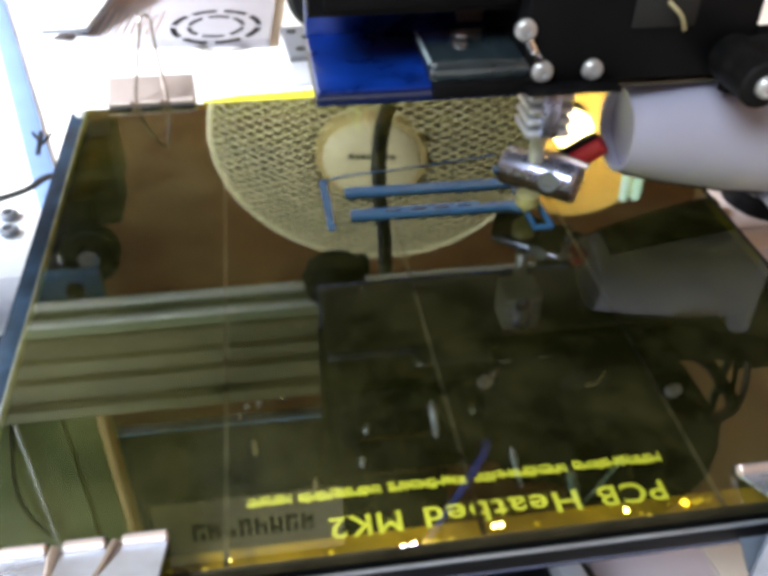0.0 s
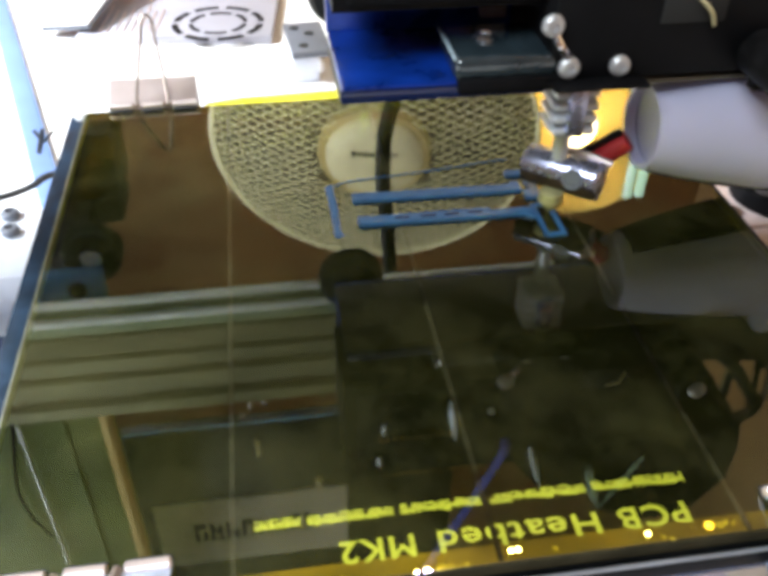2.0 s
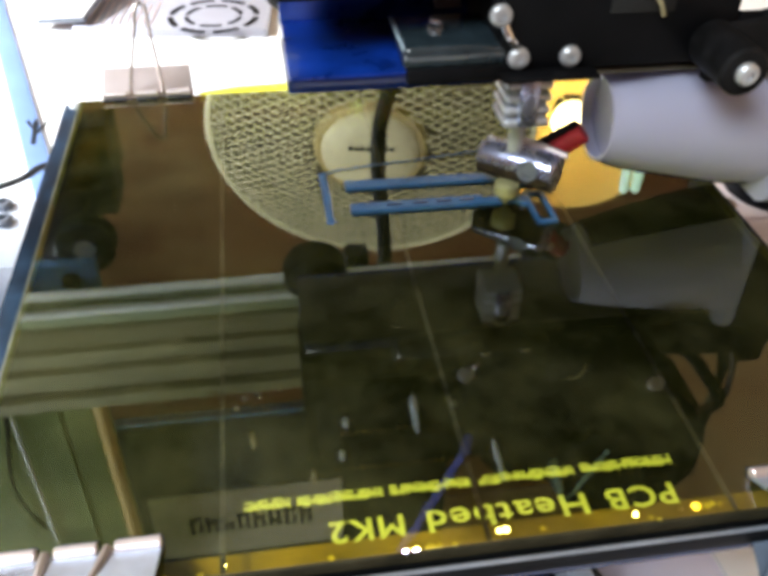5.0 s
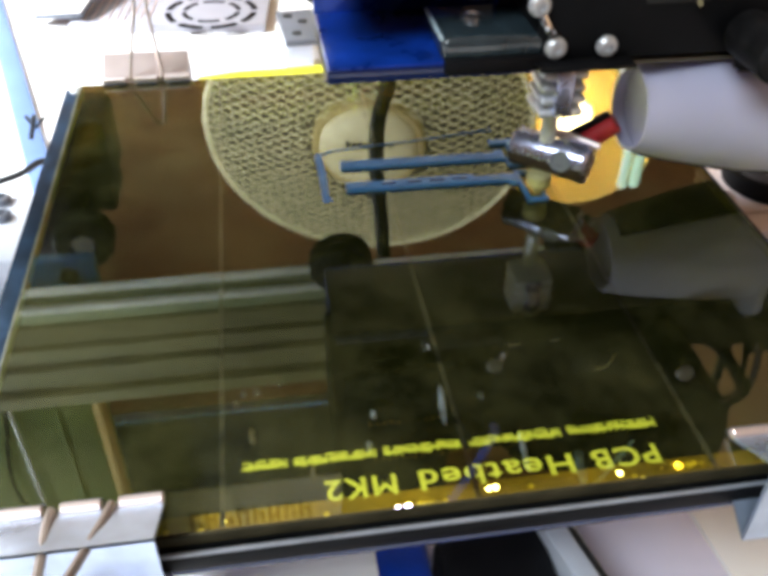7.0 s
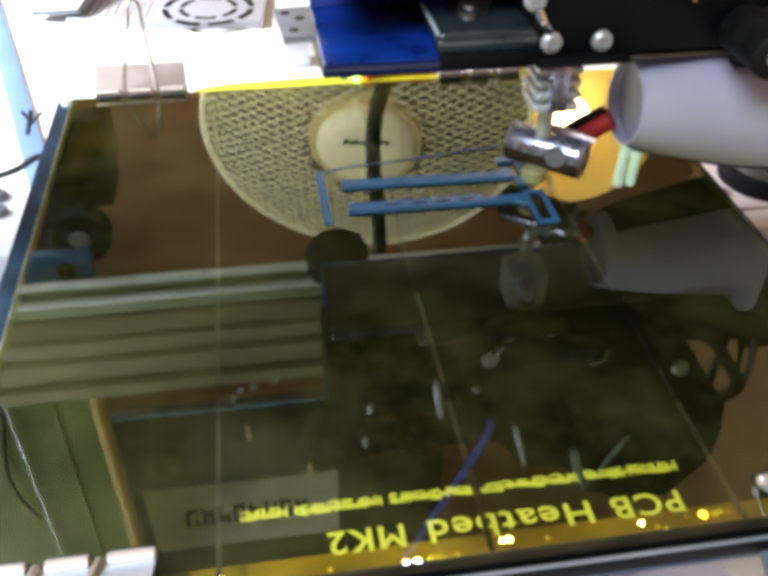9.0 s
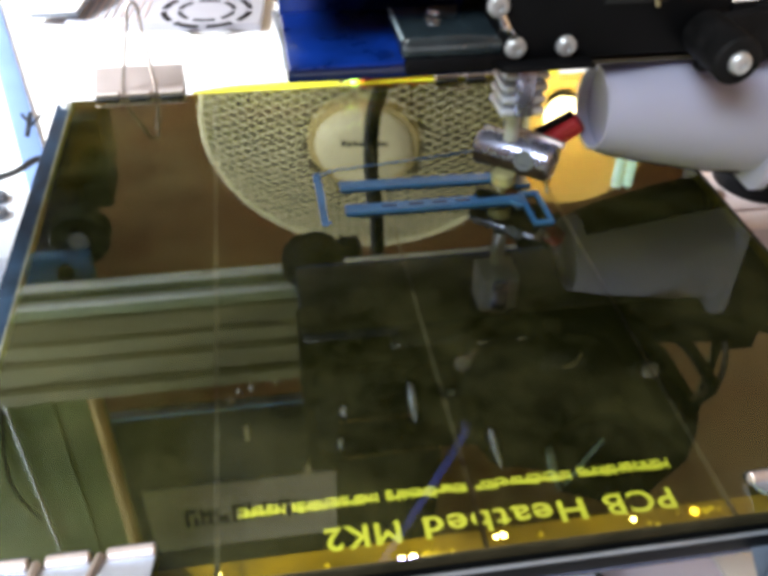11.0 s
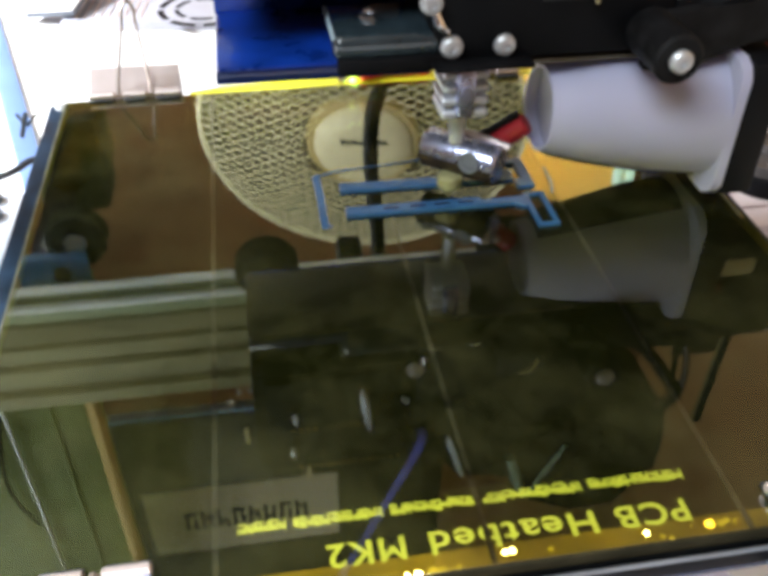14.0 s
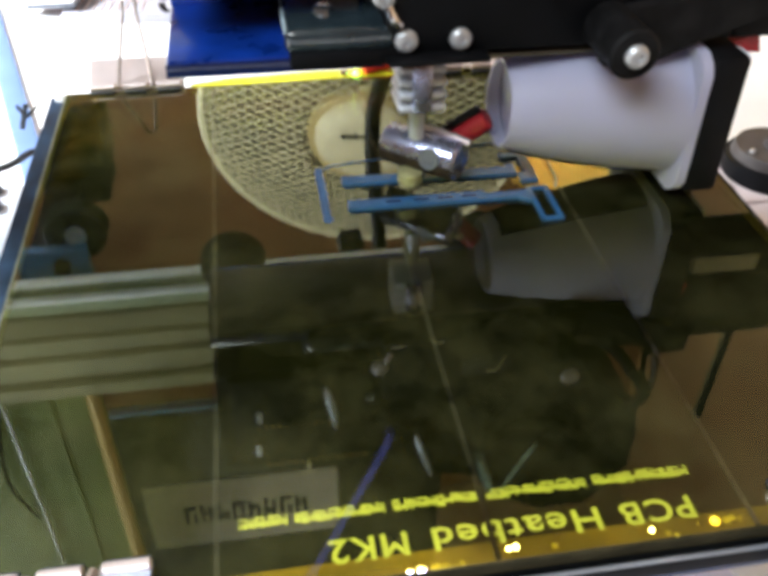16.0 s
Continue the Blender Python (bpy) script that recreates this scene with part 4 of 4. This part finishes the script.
        part("print_bar", bm, M_TEXT_DARK, lab, soft=False)
        x += 0.0098
        k += 1
    for i, (x, z) in enumerate([(-0.0644, 0.2053), (-0.0598, 0.1983), (-0.0530, 0.1973), (-0.0395, 0.1955)]):
        bm = lathe(bmesh.new(), [(0.0006, 0), (0.0018, 0.0010), (0.0020, 0.0026), (0.0012, 0.0040)], (x, 0.2338, z), (0.2, -0.3, 0.9 - 0.4 * i), 10)
        part("terminal", bm, M_CHROME, p, "small bright metal terminal")
    for x, z in [(-0.0578, 0.2367), (-0.0241, 0.2758)]:
        part("peg", box(bmesh.new(), (x - 0.0016, 0.2325, z - 0.006), (x + 0.0016, 0.2357, z + 0.005), 0.0008), M_FAN, p, "small beige peg")
    # black covers added to make the beam's right part dark
    xe = thing("beam_cover", "black cover added to darken the right part of the cross beam", "end block")
    part("lower_cover", box(bmesh.new(), (0.1180, 0.1600, 0.0600), (0.2600, 0.1645, 0.0796), 0.0012), M_BLACK, xe)
    part("upper_cover", box(bmesh.new(), (0.0900, 0.1590, 0.0885), (0.2600, 0.1645, 0.1235), 0.0012), M_BLACK, xe)
    part("spacer", box(bmesh.new(), (0.1720, 0.1602, 0.0797), (0.2600, 0.1645, 0.0884), 0.0006), M_BLACK, xe)
    part("clip_strip", box(bmesh.new(), (0.1410, 0.1604, 0.0797), (0.1700, 0.1645, 0.0884), 0.0008), M_BEIGE, xe, "short beige strip between the covers")
    # chrome dots stand in for small glints
    for x in (0.1790, 0.1835, 0.1850):
        part("screw", rod(bmesh.new(), (x, 0.1590, 0.1205), (x, 0.1575, 0.1205), 0.0009, 12, 0.0002), M_CHROME, xe)
    hose = thing("cable_hose", "dark flexible cable hose hanging behind the beam", "hose")
    bm = tube(bmesh.new(), [(0.0330, 0.30, 0.030), (0.0300, 0.30, 0.052), (0.0245, 0.30, 0.076), (0.0240, 0.30, 0.105), (0.0270, 0.30, 0.138), (0.0285, 0.30, 0.170), (0.030, 0.30, 0.230), (0.03, 0.27, 0.28), (0.03, 0.244, 0.30)], 0.0042, 12)
    part("hose", bm, M_BLACK, hose)
    bc = thing("belt_clamp", "small black belt clamp under the cross beam", "clamp")
    part("clamp", box(bmesh.new(), (-0.0072, 0.1860, 0.0735), (0.0038, 0.1960, 0.0836), 0.003), M_BLACK, bc)


# ---------------------------------------------------------------- desk fan
def build_fan():
    f = thing("desk_fan", "cream desk fan with a domed diamond-mesh guard", "fan")
    n = Vector((-0.1612, -0.9666, 0.2015)).normalized()
    base = Vector((0.0713, 0.670, 0.2842))
    right = Vector((-n.y, n.x, 0)).normalized()
    up = n.cross(right).normalized()
    R, DEPTH = 0.167, 0.021

    def dome(u, v):
        r = min(1.0, math.hypot(u, v) / R)
        return base + right * u + up * v + n * (DEPTH * (1 - r * r) ** 0.8)

    bm = bmesh.new()
    for ang in (28, -28):
        c, s = math.cos(radians(ang)), math.sin(radians(ang))
        k = -R + 0.006
        while k < R:
            half = math.sqrt(max(0, R * R - k * k))
            m = max(4, int(half / 0.006))
            pts = []
            for i in range(m + 1):
                a = -half + 2 * half * i / m
                u, v = a * c - k * s, a * s + k * c
                pts.append((u, v))
            run = []
            for u, v in pts:
                if math.hypot(u, v) < 0.056:
                    if len(run) > 1:
                        tube(bm, run, 0.00086, 4, smooth=False)
                    run = []
                else:
                    run.append(dome(u, v))
            if len(run) > 1:
                tube(bm, run, 0.00086, 4, smooth=False)
            k += 0.0088
    part("mesh_guard", bm, M_FAN, f, "cream diamond mesh guard")
    bm = bmesh.new()
    tube(bm, [base + right * (R * math.cos(2 * math.pi * i / 72)) + up * (R * math.sin(2 * math.pi * i / 72)) for i in range(73)], 0.0028, 10, smooth=False)
    part("rim", bm, M_FAN, f)
    q = Matrix((right, up, n)).transposed().to_4x4()
    q.translation = base
    # housing is painted dark for the shade behind the mesh
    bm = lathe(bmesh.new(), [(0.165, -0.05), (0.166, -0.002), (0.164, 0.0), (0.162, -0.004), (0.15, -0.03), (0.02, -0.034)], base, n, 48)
    part("housing", bm, M_FAN_SHADE, f)
    bm = lathe(bmesh.new(), [(0.0580, -0.012), (0.0580, -0.0030), (0.0555, 0.0004), (0.0520, 0.0008), (0.0505, 0.0)], base + n * DEPTH * 0.94, n, 48)
    part("badge_seat", bm, M_GOLD, f, "golden ring round the badge")
    bm = lathe(bmesh.new(), [(0.0500, -0.001), (0.0500, 0.0015), (0.0470, 0.0035), (0.03, 0.0052), (0.012, 0.0058), (0.001, 0.006)], base + n * DEPTH * 0.94, n, 48)
    badge = part("badge", bm, M_BADGE, f, "smooth cream round badge")
    bm = bmesh.new()
    top = base + n * (DEPTH * 0.94 + 0.0060)
    mt = q.copy()
    mt.translation = top
    for i in range(8):
        box(bm, (-0.0225 + i * 0.0060, -0.0110 + 0.0016 * (i % 2), -0.0030), (-0.0225 + i * 0.0060 + 0.0044, -0.0050, 0.0004), 0, mt)
    part("emblem_bars", bm, M_TEXT_DARK, badge, "small dark unreadable emblem", soft=False)
    part("motor_case", rod(bmesh.new(), base - n * 0.05, base - n * 0.13, 0.055, 32, 0.012), M_FAN, f)
    part("neck", tube(bmesh.new(), [base - n * 0.09, (0.085, 0.80, 0.12), (0.085, 0.80, TABLE_Z + 0.02)], 0.016, 16), M_FAN, f)
    part("foot", lathe(bmesh.new(), [(0.11, 0), (0.11, 0.012), (0.10, 0.02), (0.02, 0.028)], (0.085, 0.80, TABLE_Z), (0, 0, 1), 40), M_FAN, f)


# ---------------------------------------------------------------- things on the table
def build_table_things():
    ps = thing("vent_cover", "pale metal cover plate with a round fan grille on the table", "cover plate")
    m = pose(-0.0632, 0.4677, 0, 0, 0, -6)
    part("plate", box(bmesh.new(), (-0.090, -0.0225, TABLE_Z), (0.037, 0.120, -0.0740), 0.0012, m), M_PSU, ps)
    c = Vector((0.0, 0.0, -0.0738))
    bm = bmesh.new()
    for r0, r1, n in ((0.0265, 0.0305, 8), (0.0165, 0.0195, 6)):
        for i in range(n):
            a0 = 2 * math.pi * (i + 0.12) / n
            a1 = 2 * math.pi * (i + 0.88) / n
            k = 8
            outer = [(c.x + r1 * math.cos(a0 + (a1 - a0) * j / k), c.y + r1 * math.sin(a0 + (a1 - a0) * j / k)) for j in range(k + 1)]
            inner = [(c.x + r0 * math.cos(a0 + (a1 - a0) * j / k), c.y + r0 * math.sin(a0 + (a1 - a0) * j / k)) for j in range(k + 1)]
            extrude_outline(bm, outer + inner[::-1], -0.0742, -0.0736, m)
    part("fan_grille", bm, M_BLACK, ps, "dark curved fan slots", soft=False)
    bm = bmesh.new()
    for i in range(9):
        x = -0.082 + 0.0052 * i
        box(bm, (x, -0.015, -0.0741), (x + 0.0016, -0.015 + random.uniform(0.03, 0.055), -0.0737), 0, m)
    part("faint_print", bm, M_PINK, ps, "rows of unreadable faint print", soft=False)
    k = thing("corner_bracket", "grey metal corner bracket with dark holes", "bracket")
    m = pose(-0.010, 0.400, -0.060, 0, 0, 4)
    br = part("plate", box(bmesh.new(), (-0.010, -0.022, -0.004), (0.014, 0.026, 0.0), 0.0006, m), M_TRIM, k)
    for x, y in ((-0.002, -0.012), (0.004, 0.006), (-0.004, 0.016)):
        bm = lathe(bmesh.new(), [(0.0030, 0), (0.0030, 0.0005), (0.0024, 0.0007), (0.0004, 0.0006)], m @ Vector((x, y, 0)), (0, 0, 1), 18)
        part("hole", bm, M_RUBBER, br)
    part("stand", box(bmesh.new(), (-0.010, -0.020, TABLE_Z + 0.060), (0.006, -0.004, -0.0042), 0.0006, m), M_ALU_WHITE, k)
    # left frame foot beam with its belt and end block
    b = thing("side_beam", "pale aluminium side beam of the printer base", "beam")
    bm = bmesh.new()
    a, c2 = Vector((-0.1313, 0.2275, -0.0775)), Vector((-0.2268, 0.5594, -0.0775))
    d = (c2 - a).normalized()
    w = Vector((d.y, -d.x, 0))
    ang = math.degrees(math.atan2(d.y, d.x))
    L = (c2 - a).length
    m = pose(*a, 0, 0, ang)
    box(bm, (0, -0.007, TABLE_Z + 0.0775), (L, 0.007, 0.0), 0.001, m)
    part("beam", bm, M_WHITE_BEAM, b)
    part("slot", box(bmesh.new(), (0.004, -0.0064, -0.0004), (L - 0.004, 0.0052, 0.0003), 0.0002, m), M_BEAM_SLOT, b)
    kb = thing("cable_tie", "black cable tie end sticking up from the side beam", "cable tie")
    bm = tube(bmesh.new(), [(-0.1325, 0.2340, -0.038), (-0.1312, 0.2360, -0.034), (-0.1295, 0.2380, -0.029)], 0.0010, 8)
    tube(bm, [(-0.1300, 0.2360, -0.034), (-0.1260, 0.2400, -0.031)], 0.0007, 6, smooth=False)
    tube(bm, [(-0.1305, 0.2360, -0.033), (-0.1335, 0.2390, -0.030)], 0.0008, 6, smooth=False)
    part("tie", bm, M_RUBBER, kb)
    be = thing("drive_belt", "black toothed drive belt looped over the side beam", "belt")
    bm = tube(bmesh.new(), [(-0.1900, 0.2150, -0.050), (-0.1600, 0.2165, -0.050), (-0.1400, 0.2230, -0.049), (-0.1325, 0.2330, -0.049), (-0.1300, 0.2420, -0.053)], 0.0015, 8)
    part("belt", bm, M_RUBBER, be)
    e = thing("end_block", "silver metal end block with two bolts", "bracket")
    part("block", box(bmesh.new(), (-0.1900, 0.1640, TABLE_Z), (-0.1290, 0.2110, -0.050), 0.002), M_ALU_WHITE, e)
    for x, y in ((-0.1392, 0.1930), (-0.1415, 0.2050)):
        bm = lathe(bmesh.new(), [(0.0036, 0), (0.0036, 0.0022), (0.0028, 0.0030), (0.0018, 0.0030), (0.0016, 0.0014), (0.0002, 0.0014)], (x, y, -0.050), (0, 0, 1), 22)
        part("bolt", bm, M_TRIM, e)
    part("base_rail", box(bmesh.new(), (-0.1900, 0.1250, TABLE_Z), (-0.1200, 0.1560, -0.070), 0.002), M_DEEPBLUE, e)
    # things to the right of the bed
    r = thing("right_rail", "pale pinkish plastic rail beside the bed", "rail")
    part("front_ledge", box(bmesh.new(), (0.1450, 0.1575, TABLE_Z), (0.3000, 0.1711, -0.0608), 0.0012), M_PINKISH, r)
    part("rail", box(bmesh.new(), (0.1450, 0.1717, TABLE_Z), (0.3000, 0.2120, -0.0600), 0.0012), M_PINKISH, r)
    part("foot_rail", box(bmesh.new(), (0.1380, 0.1250, TABLE_Z), (0.3000, 0.1573, -0.0750), 0.002), M_DEEPBLUE, r)
    mo = thing("motor_coupler", "dark brown round motor coupler standing on the rail", "coupler")
    part("rim", lathe(bmesh.new(), [(0.0170, 0), (0.0205, 0.0006), (0.0210, 0.0040), (0.0205, 0.0080), (0.0180, 0.0090)], (0.1840, 0.1920, -0.0600), (0, 0, 1), 40), M_BLACK, mo, "black rim")
    part("drum", lathe(bmesh.new(), [(0.0185, 0), (0.0185, 0.0085), (0.0170, 0.0130), (0.0060, 0.0135), (0.0058, 0.0170), (0.0006, 0.0172)], (0.1840, 0.1920, -0.0600), (0, 0, 1), 40), M_BROWN_GREY, mo)
    for k in range(5):
        a = 3.4 + 0.75 * k
        c = (0.1840 + 0.0135 * math.cos(a), 0.1920 + 0.0135 * math.sin(a), -0.0466)
        part("rivet", lathe(bmesh.new(), [(0.0013, 0), (0.0011, 0.0009), (0.0002, 0.0012)], c, (0, 0, 1), 12), M_STEEL, mo)
    br = thing("rail_latch", "small black latch on the pale rail", "latch")
    part("latch", box(bmesh.new(), (0.1500, 0.1820, -0.0600), (0.1560, 0.1900, -0.0545), 0.0015), M_BLACK, br)
    # below the front edge
    s = thing("blue_box", "blue plastic box with a white paper on top under the bed", "box")
    part("case", box(bmesh.new(), (-0.0900, -0.0450, TABLE_Z), (-0.0030, 0.0300, -0.0520), 0.003), M_BLUE, s)
    part("paper", box(bmesh.new(), (-0.0760, -0.0400, -0.0519), (-0.0170, 0.0255, -0.0512), 0.0003), M_TABLE, s)
    s = thing("dark_motor", "dark stepper motor under the bed", "motor")
    part("case", box(bmesh.new(), (-0.0010, -0.0300, TABLE_Z), (0.0290, 0.0300, -0.0540), 0.003), M_BLACK, s)
    s = thing("angle_strip", "pale metal angle strip under the bed", "strip")
    part("strip", box(bmesh.new(), (-0.003, -0.040, TABLE_Z + 0.05), (0.003, 0.040, 0.0), 0.0006, pose(0.0340, 0.0100, -0.0500, 0, 0, 14)), M_ALU_WHITE, s)
    part("rubber_edge", box(bmesh.new(), (0.0031, -0.040, TABLE_Z + 0.05), (0.0056, 0.040, -0.0015), 0.0006, pose(0.0340, 0.0100, -0.0500, 0, 0, 14)), M_RUBBER, s, "black rubber edge")

    for nm, lab, m, x0, x1 in (("paper_sheet", "greyish lilac sheet of paper under the bed edge", M_LILAC, 0.052, 0.087), ("cardboard_sheet", "pale pinkish cardboard sheet on the table", M_CARD, 0.088, 0.208)):
        solid(nm, box(bmesh.new(), (x0, -0.09, TABLE_Z), (x1, 0.12, TABLE_Z + 0.001), 0.0003, pose(0, 0, 0, 0, 0, 6)), m, lab, "sheet")
    cd = thing("folded_card", "white folded card with a dark underside standing on the table", "card")
    m = pose(-0.160, 0.470, -0.0735, 12, -8, -22)
    part("card", box(bmesh.new(), (-0.018, -0.004, 0.004), (0.018, 0.090, 0.0055), 0.0004, m), M_TABLE, cd)
    part("underside", box(bmesh.new(), (-0.018, -0.0045, 0.0005), (0.018, 0.088, 0.0038), 0.0008, m), M_TRIM, cd)


build_room()
build_frame()
build_fan()
build_lamp()
build_table_things()
build_bed()
build_prints()
build_clip(-0.0765, 0.2000, 180, "off-white binder clip gripping the rear glass edge", 52, wire=0.0006, sides=((0.0016, 1),), tall=0.76)
build_clip(0.0465, 0.2000, 180, "off-white binder clip gripping the rear glass edge below the print head", 30, wire=0.0006, sides=((0.0016, 1),), tall=0.76)
# front clips get bluish sides: the blue reflection is put into their colour
build_clip(-0.0765, 0.0071, 0, "binder clip with a blue reflection painted on its sides, gripping the front glass edge", 24, coat=M_CLIP_SHEEN)
build_clip(0.0715, 0.0065, 0, "binder clip with a blue reflection painted on its sides, near the title print", 24, coat=M_CLIP_SHEEN)
HEAD = build_head()


def motions():
    for ob, m in BED_RIDERS:
        walk(ob, [(t, Matrix.Translation((0, y, 0)) @ m) for t, y in BED_Y])
    walk(HEAD, [(t, pose(x, 0, 0)) for t, x in HEAD_X])


motions()
